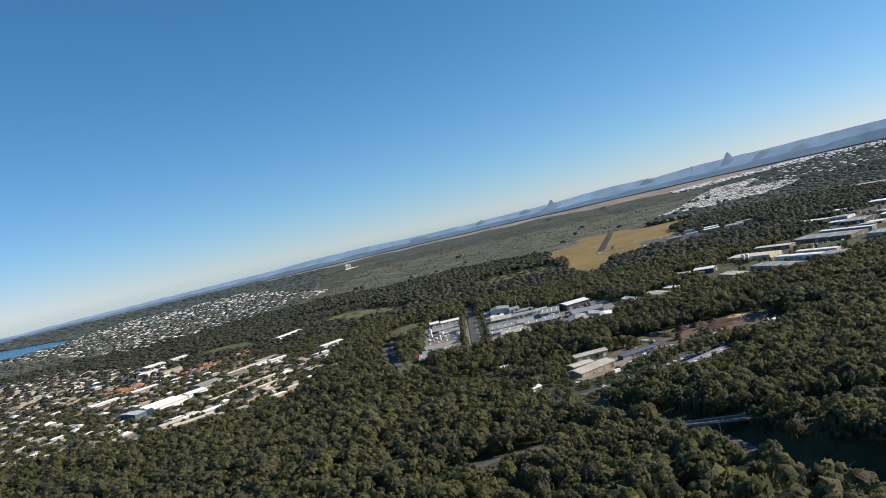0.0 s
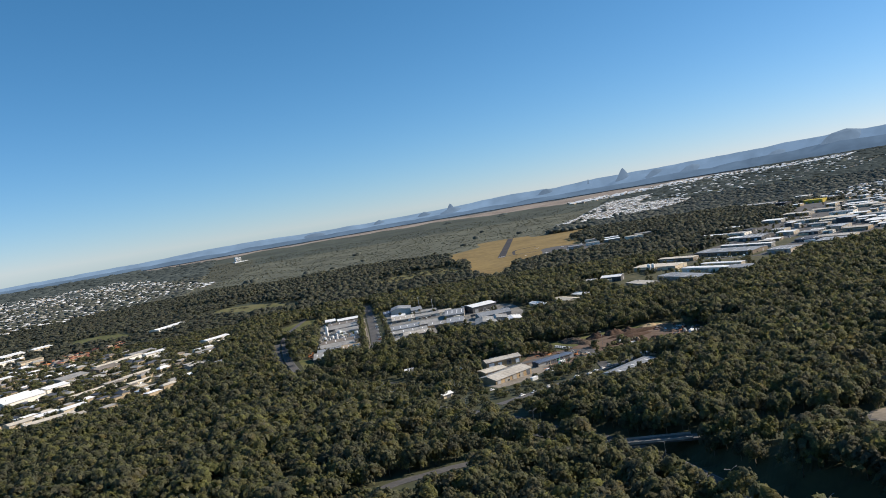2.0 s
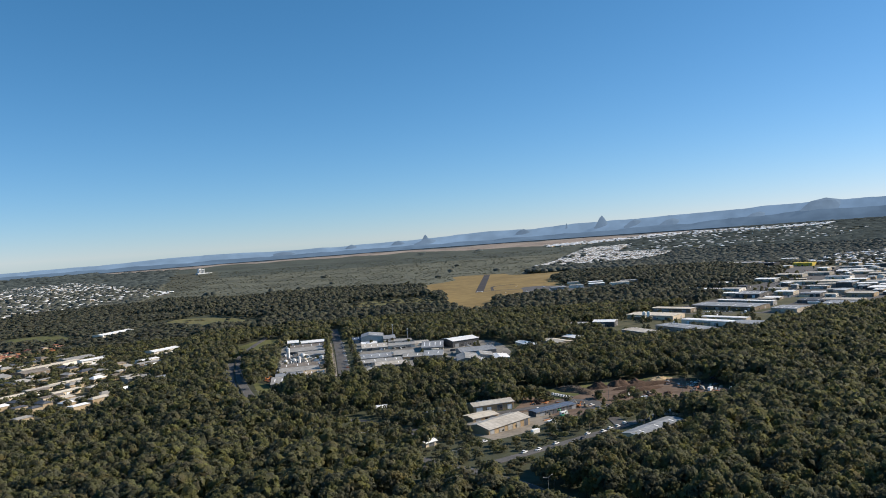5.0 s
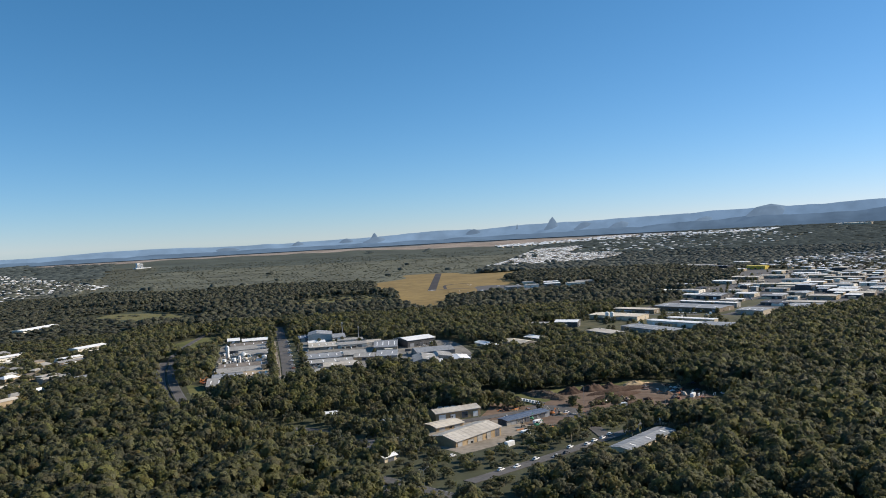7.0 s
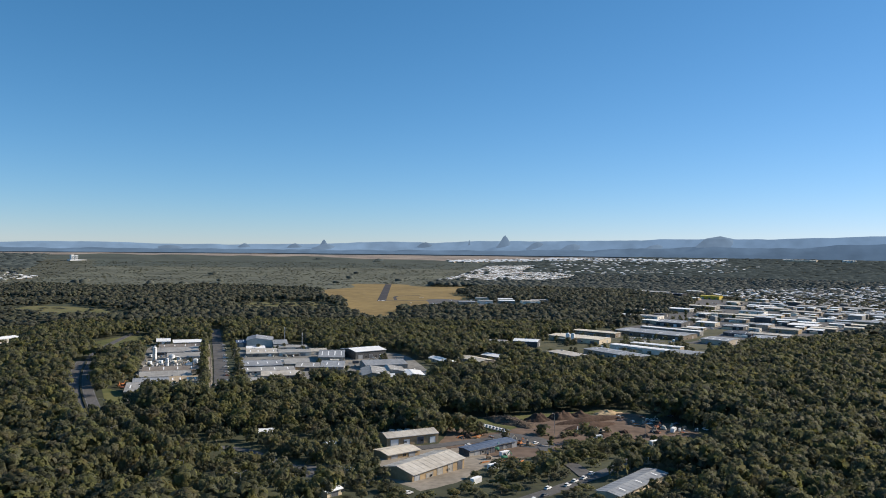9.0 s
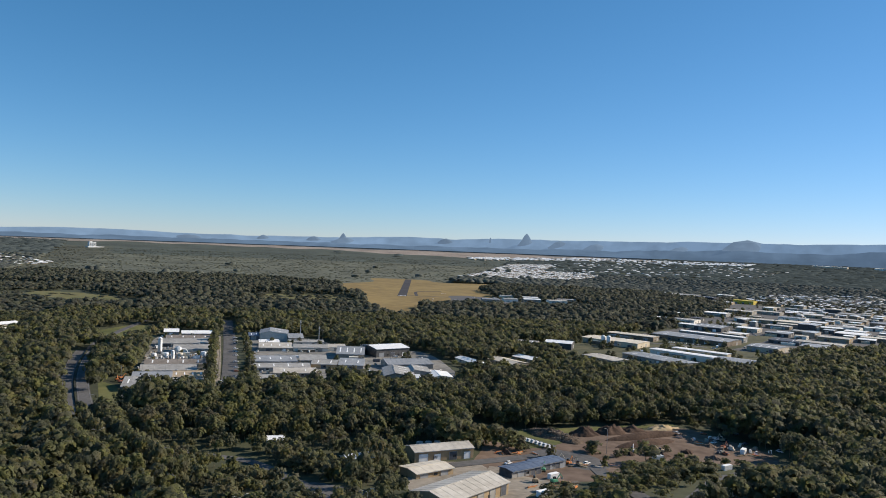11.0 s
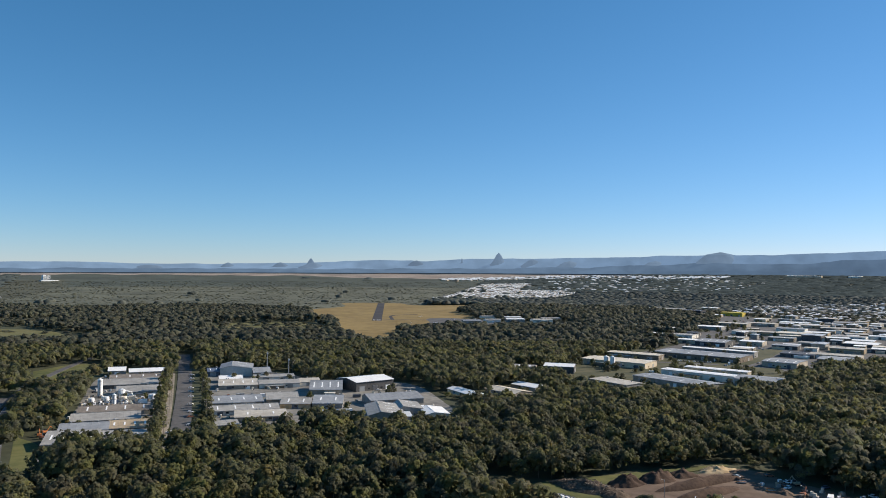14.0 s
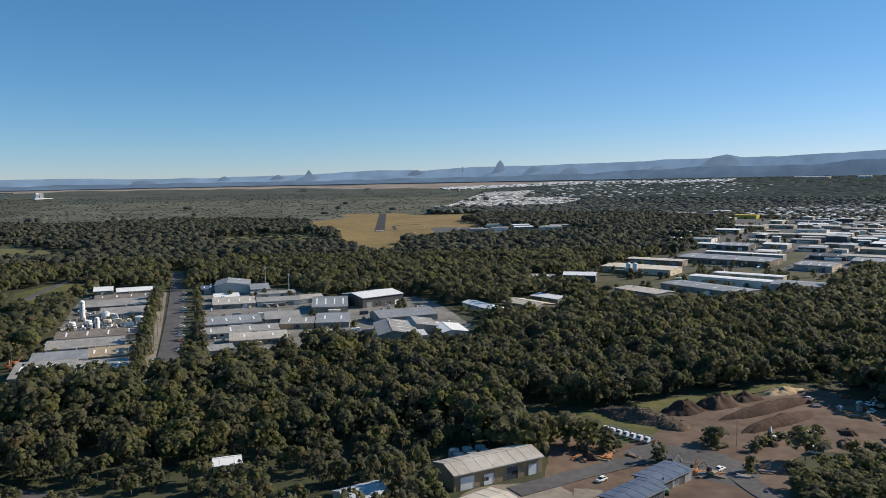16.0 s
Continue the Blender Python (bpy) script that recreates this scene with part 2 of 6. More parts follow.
def land(x, y, cut=True):
    """Height of the ground: a hill with a highway cutting under the first part of the flight, flat coast, and far country rising to the skyline."""
    x, y = np.asarray(x, float), np.asarray(y, float)
    z = np.interp(y, [150, 250, 330, 400, 480, 560, 640, 725], [30, 29, 27, 23, 16.5, 13, 8, 0])
    z = z * np.clip((x + 420) / 250, 0, 1)
    if cut:
        d = np.full(np.broadcast(x, y).shape, 1e9)
        for (ax, ay), (bx, by) in zip(CUTTING, CUTTING[1:]):
            ex, ey = bx - ax, by - ay
            k = np.clip(((x - ax) * ex + (y - ay) * ey) / (ex * ex + ey * ey), 0, 1)
            d = np.minimum(d, np.hypot(x - ax - k * ex, y - ay - k * ey))
        k = np.clip((d - 12) / 14, 0, 1)
        z = np.minimum(z, 13.5 + (z - 13.5) * k * k * (3 - 2 * k))
    r = np.hypot(x - HUB[0], y - HUB[1])
    az = np.degrees(np.arctan2(x - HUB[0], y - HUB[1]))
    rim = np.interp(az, [-60, -30, -12, 17, 45, 80], [-1.0, -0.95, -0.85, -0.62, -0.40, -0.4])
    near = -math.degrees(math.atan(SIGHT / 2900.0))
    k = np.clip((r - 2900.0) / (RIM - 2900.0), 0, 1)
    far = SIGHT + r * np.tan(np.radians(near + (rim - near) * k ** 0.9))
    return np.where(r > 2900, far, z)


def gz(x, y):
    return float(land(x, y))


CLEAR = []       # (centre x, y, half length, half width, cos, sin): ground kept free of trees
LOW = []         # (centre x, y, half length, half width, cos, sin, height): ground with nothing taller than that
STRIPS = []      # (points, half width)


def clear(x, y, hx, hy, rot=0.0):
    CLEAR.append((x, y, hx, hy, math.cos(radians(rot)), math.sin(radians(rot))))


SPARSE = []      # (centre x, y, half length, half width, cos, sin, share): open ground with few bushes


def sparse(x, y, hx, hy, rot, share):
    SPARSE.append((x, y, hx, hy, math.cos(radians(rot)), math.sin(radians(rot)), share))


def thinned(px, py, rng):
    keep = np.ones(len(px), bool)
    for x, y, hx, hy, c, s, share in SPARSE:
        dx, dy = px - x, py - y
        inside = (np.abs(dx * c + dy * s) < hx) & (np.abs(-dx * s + dy * c) < hy)
        keep &= ~inside | (rng.random(len(px)) < share)
    return keep


def low(x, y, hx, hy, rot, height):
    LOW.append((x, y, hx, hy, math.cos(radians(rot)), math.sin(radians(rot)), height))


def top_height(px, py, h):
    for x, y, hx, hy, c, s, top in LOW:
        dx, dy = px - x, py - y
        inside = (np.abs(dx * c + dy * s) < hx) & (np.abs(-dx * s + dy * c) < hy)
        h = np.where(inside, np.minimum(h, top * (0.6 + 0.4 * (h % 1.0))), h)
    return h


def is_clear(px, py, grow=0.0):
    bad = np.zeros(len(px), bool)
    for x, y, hx, hy, c, s in CLEAR:
        dx, dy = px - x, py - y
        bad |= (np.abs(dx * c + dy * s) < hx + grow) & (np.abs(-dx * s + dy * c) < hy + grow)
    for pts, half in STRIPS:
        for (ax, ay), (bx, by) in zip(pts, pts[1:]):
            ex, ey = bx - ax, by - ay
            k = np.clip(((px - ax) * ex + (py - ay) * ey) / (ex * ex + ey * ey), 0, 1)
            bad |= np.hypot(px - ax - k * ex, py - ay - k * ey) < half + grow
    return bad


def smooth_line(pts, n=8):
    """A Catmull-Rom line through the points."""
    p = [Vector(q) for q in pts]
    p = [2 * p[0] - p[1]] + p + [2 * p[-1] - p[-2]]
    out = []
    for i in range(1, len(p) - 2):
        for k in range(n):
            t = k / n
            a, b, c, d = p[i - 1:i + 3]
            out.append(0.5 * (2 * b + (c - a) * t + (2 * a - 5 * b + 4 * c - d) * t * t + (3 * b - a - 3 * c + d) * t ** 3))
    return [tuple(v) for v in out + [p[-2]]]


def strip(name, pts, width, material, lift=0.12, label="", kind="structure", keep=2.0, thick=0.25, cut=True):
    """A road or band laid along a line, as a slab with edges."""
    line = smooth_line(pts)
    STRIPS.append((line, width / 2 + keep))
    bm = bmesh.new()
    rows = []
    for i, (x, y) in enumerate(line):
        a, b = line[max(0, i - 1)], line[min(len(line) - 1, i + 1)]
        d = Vector((b[0] - a[0], b[1] - a[1])).normalized()
        row = []
        for k in (-1, 1):
            px, py = x - d.y * k * width / 2, y + d.x * k * width / 2
            z = float(land(px, py, cut)) + lift
            row += [bm.verts.new((px, py, z)), bm.verts.new((px, py, z - thick))]
        rows.append(row)
    for a, b in zip(rows, rows[1:]):
        bm.faces.new((a[2], a[0], b[0], b[2]))
        bm.faces.new((a[0], a[1], b[1], b[0]))
        bm.faces.new((a[3], a[2], b[2], b[3]))
    bmesh.ops.recalc_face_normals(bm, faces=bm.faces)
    return solid(name, bm, material, label, kind=kind)


def sheet(name, pts, material, lift=0.08, label="", step=14.0, kind="structure", keep=True):
    """A patch of ground with a rounded, slightly ragged outline, laid over the land."""
    line = smooth_line(pts + [pts[0]], 10)[:-1]
    rng = random.Random(len(name) + int(pts[0][0]))
    cx = sum(p[0] for p in line) / len(line)
    cy = sum(p[1] for p in line) / len(line)
    size = max(max(abs(p[0] - cx) for p in line), max(abs(p[1] - cy) for p in line))
    bm = bmesh.new()
    rings = max(3, int(size / step))
    rows = []
    wob = [1 + rng.uniform(-0.012, 0.012) for _ in line]
    for k in range(1, rings + 1):
        rows.append([])
        for (x, y), w in zip(line, wob):
            f = k / rings * (w if k == rings else 1)
            px, py = cx + (x - cx) * f, cy + (y - cy) * f
            rows[-1].append(bm.verts.new((px, py, gz(px, py) + lift - (0.3 if k == rings else 0))))
    mid = bm.verts.new((cx, cy, gz(cx, cy) + lift))
    n = len(line)
    for i in range(n):
        j = (i + 1) % n
        bm.faces.new((mid, rows[0][i], rows[0][j]))
        for a, b in zip(rows, rows[1:]):
            bm.faces.new((a[i], b[i], b[j], a[j]))
    bmesh.ops.recalc_face_normals(bm, faces=bm.faces)
    if keep:
        POLYS.append(line)
    return solid(name, bm, material, label, kind=kind)


POLYS = []       # outlines of open patches


def in_polys(px, py):
    bad = np.zeros(len(px), bool)
    for line in POLYS:
        inside = np.zeros(len(px), bool)
        n = len(line)
        for i in range(n):
            (ax, ay), (bx, by) = line[i], line[(i + 1) % n]
            if ay == by:
                continue
            cross = ((ay > py) != (by > py)) & (px < (bx - ax) * (py - ay) / (by - ay) + ax)
            inside ^= cross
        bad |= inside
    return bad


# ---------------------------------------------------------------- ground and skyline
def build_ground():
    radii = np.concatenate([np.linspace(0, 900, 150), np.linspace(912, 2900, 120), np.linspace(2930, RIM, 60)])[1:]
    az = np.radians(np.concatenate([np.linspace(-50, 62, 220), np.linspace(66, 306, 60)]))
    R, A = np.meshgrid(radii, az, indexing="ij")
    X, Y = HUB[0] + R * np.sin(A), HUB[1] + R * np.cos(A)
    Z = land(X, Y)
    n, m = X.shape
    verts = np.concatenate([[[HUB[0], HUB[1], gz(*HUB)]], np.stack([X, Y, Z], -1).reshape(-1, 3)])
    faces = []
    for j in range(m):
        k = (j + 1) % m
        faces.append((0, 1 + k, 1 + j))
    idx = 1 + np.arange(n * m).reshape(n, m)
    nxt = np.roll(idx, -1, axis=1)
    quads = np.stack([idx[:-1], nxt[:-1], nxt[1:], idx[1:]], -1).reshape(-1, 4)
    me = bpy.data.meshes.new("ground")
    me.from_pydata(verts.tolist(), [], faces + quads.tolist())
    # land cover: forest floor, heath, suburb gardens, tilled plain; far ground tinted for haze
    x, y = verts[:, 0], verts[:, 1]
    r = np.hypot(x - HUB[0], y - HUB[1])
    a = np.degrees(np.arctan2(x - HUB[0], y - HUB[1]))
    col = np.tile(np.array([0.062, 0.066, 0.034]), (len(x), 1))
    wob = np.array([noise.noise((px * 0.004, py * 0.004, 3.0)) for px, py in zip(x, y)])
    heath = (y + 200 * wob > 2330) & (x > -430 - 0.10 * (y - 2000) + 90 * wob) & (x < 330 + 0.55 * (y - 1900) + 60 * wob)
    col[heath] = (0.118, 0.120, 0.082)
    garden = ((x < -170 - 0.05 * (y - 900)) & (y < 1500)) | ((x < -420 + 60 * wob) & (y > 2000) & (r < 4000)) | ((x > 1150) & (y > 1450) & (r < 2900))
    col[garden] = (0.085, 0.085, 0.055)
    # far ground turns paler and bluer: distance haze painted into the cover
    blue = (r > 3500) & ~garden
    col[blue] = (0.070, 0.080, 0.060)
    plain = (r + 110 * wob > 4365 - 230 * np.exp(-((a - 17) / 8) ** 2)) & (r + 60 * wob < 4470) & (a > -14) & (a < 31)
    # bluest along the rim, coloured like woods behind haze
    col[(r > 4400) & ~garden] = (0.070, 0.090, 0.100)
    col[plain] = (0.30, 0.245, 0.20)
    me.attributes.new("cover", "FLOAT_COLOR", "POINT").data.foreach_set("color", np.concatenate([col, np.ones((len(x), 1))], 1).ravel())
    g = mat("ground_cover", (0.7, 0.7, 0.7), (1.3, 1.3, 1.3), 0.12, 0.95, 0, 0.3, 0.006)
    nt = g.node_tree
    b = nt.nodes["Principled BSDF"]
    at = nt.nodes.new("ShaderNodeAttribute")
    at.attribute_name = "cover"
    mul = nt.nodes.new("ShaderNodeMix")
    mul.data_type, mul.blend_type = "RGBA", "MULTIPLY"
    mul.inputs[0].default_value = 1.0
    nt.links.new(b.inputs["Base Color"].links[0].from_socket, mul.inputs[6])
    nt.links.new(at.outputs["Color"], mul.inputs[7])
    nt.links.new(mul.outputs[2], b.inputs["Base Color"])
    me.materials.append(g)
    tagged(new("ground", me), "coastal plain of dark forest floor, heath and dry fields, far parts tinted for haze", kind="structure")


build_ground()


def at_angle(az, elev, r):
    a = radians(az)
    return Vector((HUB[0] + r * math.sin(a), HUB[1] + r * math.cos(a), SIGHT + r * math.tan(radians(elev))))


def ridge(name, knots, foot, r, material, rough, seed, label):
    """A long range of hills on the skyline: crest, slope and foot."""
    bm = bmesh.new()
    rows = []
    ks, es = zip(*knots)
    for i in range(281):
        az = ks[0] + (ks[-1] - ks[0]) * i / 280
        e = float(np.interp(az, ks, es)) + rough * noise.fractal((az * 0.55, seed, 0.0), 0.8, 2.0, 5)
        low = float(np.interp(az, *zip(*foot)))
        e = max(e, low + 0.02)
        row = []
        for k in range(5):
            t = k / 4
            ee = low - 0.15 + (e - low + 0.15) * t ** 0.8
            row.append(bm.verts.new(at_angle(az + 0.2 * noise.noise((az * 3, t * 4, seed)) * (1 - t), ee, r - 110 * (1 - t))))
        row.append(bm.verts.new(at_angle(az, low - 0.2, r + 30)))
        rows.append(row)
    for a, b in zip(rows, rows[1:]):
        for k in range(5):
            bm.faces.new((a[k], b[k], b[k + 1], a[k + 1]))
    return solid(name, bm, material, label, kind="structure")


FOOT = [(-60, -1.0), (-30, -0.95), (-12, -0.85), (17, -0.62), (45, -0.40), (80, -0.4)]
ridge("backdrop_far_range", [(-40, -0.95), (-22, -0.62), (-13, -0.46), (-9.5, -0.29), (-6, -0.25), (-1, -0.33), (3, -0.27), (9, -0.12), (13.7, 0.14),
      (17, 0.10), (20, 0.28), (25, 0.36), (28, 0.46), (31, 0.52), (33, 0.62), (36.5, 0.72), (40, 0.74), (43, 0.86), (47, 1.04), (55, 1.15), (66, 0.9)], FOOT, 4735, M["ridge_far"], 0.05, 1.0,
      "mountain range along the horizon, painted in blue haze")
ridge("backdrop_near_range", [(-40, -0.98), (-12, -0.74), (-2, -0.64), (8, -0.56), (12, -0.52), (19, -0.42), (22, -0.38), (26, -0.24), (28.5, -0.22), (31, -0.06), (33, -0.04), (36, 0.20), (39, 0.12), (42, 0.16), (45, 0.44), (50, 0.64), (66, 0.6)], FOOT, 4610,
      M["ridge_mid"], 0.07, 7.0, "wooded foothills below the far range, painted in darker haze")


def peak(az, top, half, lean, sharp, r, label):
    """A volcanic plug rising from the plain."""
    bm = bmesh.new()
    low = float(np.interp(az, *zip(*FOOT)))
    base = at_angle(az, low - 0.1, r)
    high = r * math.tan(radians(top - low + 0.1))
    wide = r * math.tan(radians(half))
    rings, seg = 9, 26
    rows = []
    for k in range(rings):
        t = k / (rings - 1)
        rad = wide * (1 - t) ** sharp * (1 if k < rings - 1 else 0) + wide * 0.10 * (k < rings - 1)
        row = []
        for s in range(seg):
            q = 2 * math.pi * s / seg
            w = 1 + 0.12 * noise.fractal((math.cos(q) * 1.6 + az, math.sin(q) * 1.6, t * 3), 0.8, 2, 4)
            row.append(bm.verts.new(base + Vector((math.cos(q) * rad * w + lean * wide * t, math.sin(q) * rad * w * 0.3, high * t))))
        rows.append(row)
    for a, b in zip(rows, rows[1:]):
        for s in range(seg):
            bm.faces.new((a[s], a[(s + 1) % seg], b[(s + 1) % seg], b[s]))
    bm.faces.new(rows[-1])
    bmesh.ops.recalc_face_normals(bm, faces=bm.faces)
    solid("mountain", bm, M["peak"], label, "mountain", group="volcanic peaks on the horizon")


peak(22.2, 0.76, 0.95, 0.03, 1.2, 4700, "steep volcanic peak with a pointed summit, painted in blue-grey haze")
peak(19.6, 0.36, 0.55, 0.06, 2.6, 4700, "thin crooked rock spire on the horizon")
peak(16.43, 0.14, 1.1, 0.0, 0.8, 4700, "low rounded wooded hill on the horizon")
peak(9.03, 0.20, 0.70, 0.03, 1.3, 4700, "small pointed peak painted in blue-grey haze")
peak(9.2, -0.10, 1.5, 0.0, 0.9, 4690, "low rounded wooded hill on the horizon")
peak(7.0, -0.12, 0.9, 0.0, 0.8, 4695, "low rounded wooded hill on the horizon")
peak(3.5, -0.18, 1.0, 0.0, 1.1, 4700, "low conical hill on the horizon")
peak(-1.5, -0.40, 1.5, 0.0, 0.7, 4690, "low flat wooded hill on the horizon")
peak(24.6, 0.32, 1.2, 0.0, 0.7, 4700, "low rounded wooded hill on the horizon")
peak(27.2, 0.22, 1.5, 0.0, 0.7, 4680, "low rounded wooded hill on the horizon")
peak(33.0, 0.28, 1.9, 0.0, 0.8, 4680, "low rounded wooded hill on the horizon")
peak(37.2, 0.92, 2.5, 0.0, 0.5, 4700, "broad flat-topped hill painted in blue-grey haze")

# sea inlet far off beside the suburb
sheet("water", [(-2500, 3100), (-1900, 3000), (-1650, 3180), (-1720, 3420), (-2300, 3600), (-2900, 3400)], M["water"], 0.6, "blue tidal inlet beyond the suburb", 60)

# ---------------------------------------------------------------- airfield, fields and roads
sheet("airfield_grass", [(322, 2330), (270, 1990), (296, 1880), (250, 1640), (258, 1520), (292, 1490), (335, 1590), (365, 1680), (440, 1700), (610, 1980), (640, 2150), (790, 2400), (800, 2480), (640, 2500), (620, 2620), (470, 2640), (430, 2450)],
      M["dry_grass"], 0.15, "dry yellow mown grass of an airfield", 20)
strip("runway", [(382, 1912), (574, 2612)], 19.0, M["runway"], 0.35, "dark bitumen runway with white threshold marks", keep=4)
for k in range(6):
    f = (k - 2.5) * 2.7
    strip("marking", [(384 + f * 0.96, 1918 - f * 0.27), (388.5 + f * 0.96, 1935 - f * 0.27)], 1.3, M["white_line"], 0.5, "white runway threshold bar", thick=0.1)
strip("taxiway", [(420, 1935), (455, 2060), (520, 2090)], 7.0, M["runway"], 0.3, "narrow bitumen taxiway")
strip("taxiway_link", [(384, 1925), (420, 1932), (500, 1910)], 6.0, M["asphalt"], 0.25, "faded cross taxiway")
sheet("apron", [(435, 1735), (520, 1735), (600, 1790), (612, 1850), (560, 1960), (500, 1960), (470, 1860)], M["asphalt"], 0.4, "grey aircraft parking apron", 30)
sheet("field", [(-560, 1690), (-500, 1705), (-440, 1650), (-400, 1570), (-440, 1560), (-530, 1600)], M["green_grass"], 0.2, "green sports field among trees", 25)
sheet("field_dry", [(-310, 1760), (-240, 1700), (-160, 1590), (-110, 1600), (-130, 1700), (-180, 1800), (-290, 1850)], M["paddock"], 0.1, "rough olive paddock with scattered bushes", 25, keep=False)
sheet("field_strip", [(80, 1900), (238, 1915), (262, 1780), (215, 1640), (98, 1680), (60, 1780)], M["paddock"], 0.1, "rough olive clearing beside the airfield", 25, keep=False)
sparse(-205, 1715, 150, 70, -55, 0.16)
low(-205, 1715, 150, 70, -55, 4.0)
sparse(160, 1775, 95, 125, 0, 0.35)
low(160, 1775, 95, 125, 0, 5.0)
sheet("verge_park", [(-120, 1290), (-98, 1165), (-72, 1185), (-52, 1250), (-52, 1330), (-90, 1340)], M["green_grass"], 0.08, "mown grass park beside the road", 14)
sheet("verge_lawn", [(-80, 990), (-60, 955), (-54, 900), (-56, 872), (-64, 880), (-73, 940)], M["green_grass"], 0.08, "sunlit grass verge on the bend", 10)

HIGHWAY = [(-106, 1130), (-103, 1070), (-96, 1000), (-86, 935), (-77, 886), (-66, 830), (-52, 781), (-30, 730), (12, 646), (54, 566)] + CUTTING


def beside(pts, d):
    """The line d metres to the right of the way along pts."""
    out = []
    for k, (x, y) in enumerate(pts):
        a, b = pts[max(0, k - 1)], pts[min(len(pts) - 1, k + 1)]
        n = math.hypot(b[0] - a[0], b[1] - a[1])
        out.append((x - (b[1] - a[1]) / n * d, y + (b[0] - a[0]) / n * d))
    return out


for d in (-5.2, 5.2):
    strip("highway", beside(HIGHWAY, d), 8.6, M["asphalt"], 0.3, "asphalt highway carriageway curving through forest", keep=-1.2)
    for e in (-3.6, 3.6):
        strip("highway_edge_line", beside(HIGHWAY, d + e), 0.22, M["grey_line"], 0.36, "thin grey highway edge line", thick=0.05, keep=0)
# added leafy strip in place of the dark gap between the barrier rails
strip("median", beside(HIGHWAY, 0), 1.1, M["leaf_far"], 1.1, "dark leafy strip standing in for the gap between the carriageways", thick=1.1, keep=0)
strip("road", [(-105, 1120), (-104, 1190), (-92, 1290), (-70, 1420)], 7.0, M["asphalt"], 0.34, "two lane asphalt road leading north", keep=-1.0)
strip("side_road", [(-106, 1000), (-150, 1010), (-240, 1050)], 7.0, M["asphalt"], 0.38, "side road leading to the suburb")
strip("street", [(13.5, 892), (17, 1000), (20, 1120), (22, 1250), (23, 1400)], 12.5, M["asphalt"], 0.3, "straight asphalt street between workshops", keep=2)
strip("street_verge", [(2.5, 895), (4, 940), (7, 1060), (9, 1240)], 8.0, M["gravel"], 0.18, "pale sandy verge of the street", keep=0)
strip("works_road", [(78, 577), (95, 586), (141, 611), (199, 646), (240, 680), (290, 700)], 8.0, M["asphalt"], 0.3, "narrow asphalt works road with parked cars")
strip("yard_lane", [(-42, 798), (0, 770), (25, 750), (48, 700), (62, 672)], 6.0, M["asphalt"], 0.3, "narrow lane under trees beside the works")
strip("yard_road", [(176, 634), (183, 665), (188, 700), (194, 728), (180, 744), (155, 742), (120, 735)], 8.0, M["asphalt"], 0.36, "asphalt road into the works yard")
clear(140, 360, 10, 46, 18)
low(122, 330, 7, 48, 18, 4.0)
strip("overpass_road", [(-60, 405), (-30, 425), (-7, 444), (12, 450), (32, 454), (65, 450), (100, 437), (132, 424), (168, 405), (206, 391), (240, 388), (330, 400)], 8.5, M["asphalt"], 0.3, "pale road crossing the highway on a bridge", keep=3, thick=1.1, cut=False)
for k in (-1, 1):
    strip("parapet", [(92 + k * 1.4, 440 + k * 4.2), (116 + k * 1.4, 431 + k * 4.2), (142 + k * 1.4, 419.5 + k * 4.2)], 0.4, M["concrete"], 1.2, "concrete bridge parapet", thick=1.2, cut=False)
sheet("turnout", [(212, 388), (222, 375), (240, 377), (242, 394), (224, 398)], M["gravel"], 0.45, "pale gravel turnout beside the bridge road", 6)
low(188, 346, 9, 12, 0, 5.0)
sheet("yard_apron", [(169, 758), (184, 762), (192, 757), (205, 742), (206, 722), (200, 712), (188, 708), (178, 723), (170, 741)], M["asphalt"], 0.28, "worn asphalt apron of the works yard", 8)
strip("industrial_road", [(600, 1050), (640, 1130), (760, 1270), (900, 1440), (1100, 1650), (1300, 1850)], 10.0, M["asphalt"], 0.2, "wide road through the industrial estate")
strip("industrial_cross_road", [(480, 1240), (560, 1190), (640, 1130), (760, 1020)], 9.0, M["asphalt"], 0.22, "cross road in the industrial estate")

sheet("yard_earth", [(150, 690), (185, 690), (230, 728), (290, 702), (316, 730), (308, 770), (298, 797), (235, 790), (165, 797), (140, 760), (128, 730)], M["earth"], 0.12, "bare brown earth of a works yard", 8)
sheet("yard_gravel", [(88, 628), (112, 640), (136, 668), (165, 700), (150, 735), (108, 748), (88, 715), (80, 665)], M["gravel"], 0.10, "pale gravel yard round the warehouses", 8)
sheet("car_park", [(40, 682), (58, 674), (70, 690), (48, 720), (38, 706)], M["asphalt"], 0.14, "small asphalt car park", 8)
sheet("yard_grass", [(140, 800), (170, 760), (200, 770), (215, 790), (290, 800), (285, 806), (200, 803)], M["green_grass"], 0.22, "green grass bank behind the yard", 8)
sheet("depot_yard", [(-60, 900), (0, 900), (5, 1060), (4, 1240), (-52, 1245), (-56, 1060)], M["yard"], 0.08, "stained concrete yard of a depot", 16)
sheet("workshop_yard", [(30, 965), (120, 960), (200, 955), (215, 1010), (215, 1130), (140, 1150), (110, 1230), (34, 1240)], M["yard"], 0.08, "grey concrete yard between workshops", 16)
sheet("estate_yard", [(360, 1060), (500, 1000), (640, 1085), (790, 1120), (1010, 1230), (1190, 1405), (1310, 1610), (1250, 1960), (1150, 1880), (960, 1640), (800, 1520), (705, 1400), (520, 1275), (380, 1180)], M["asphalt"], 0.08, "concrete and gravel yards of the industrial estate", 40)
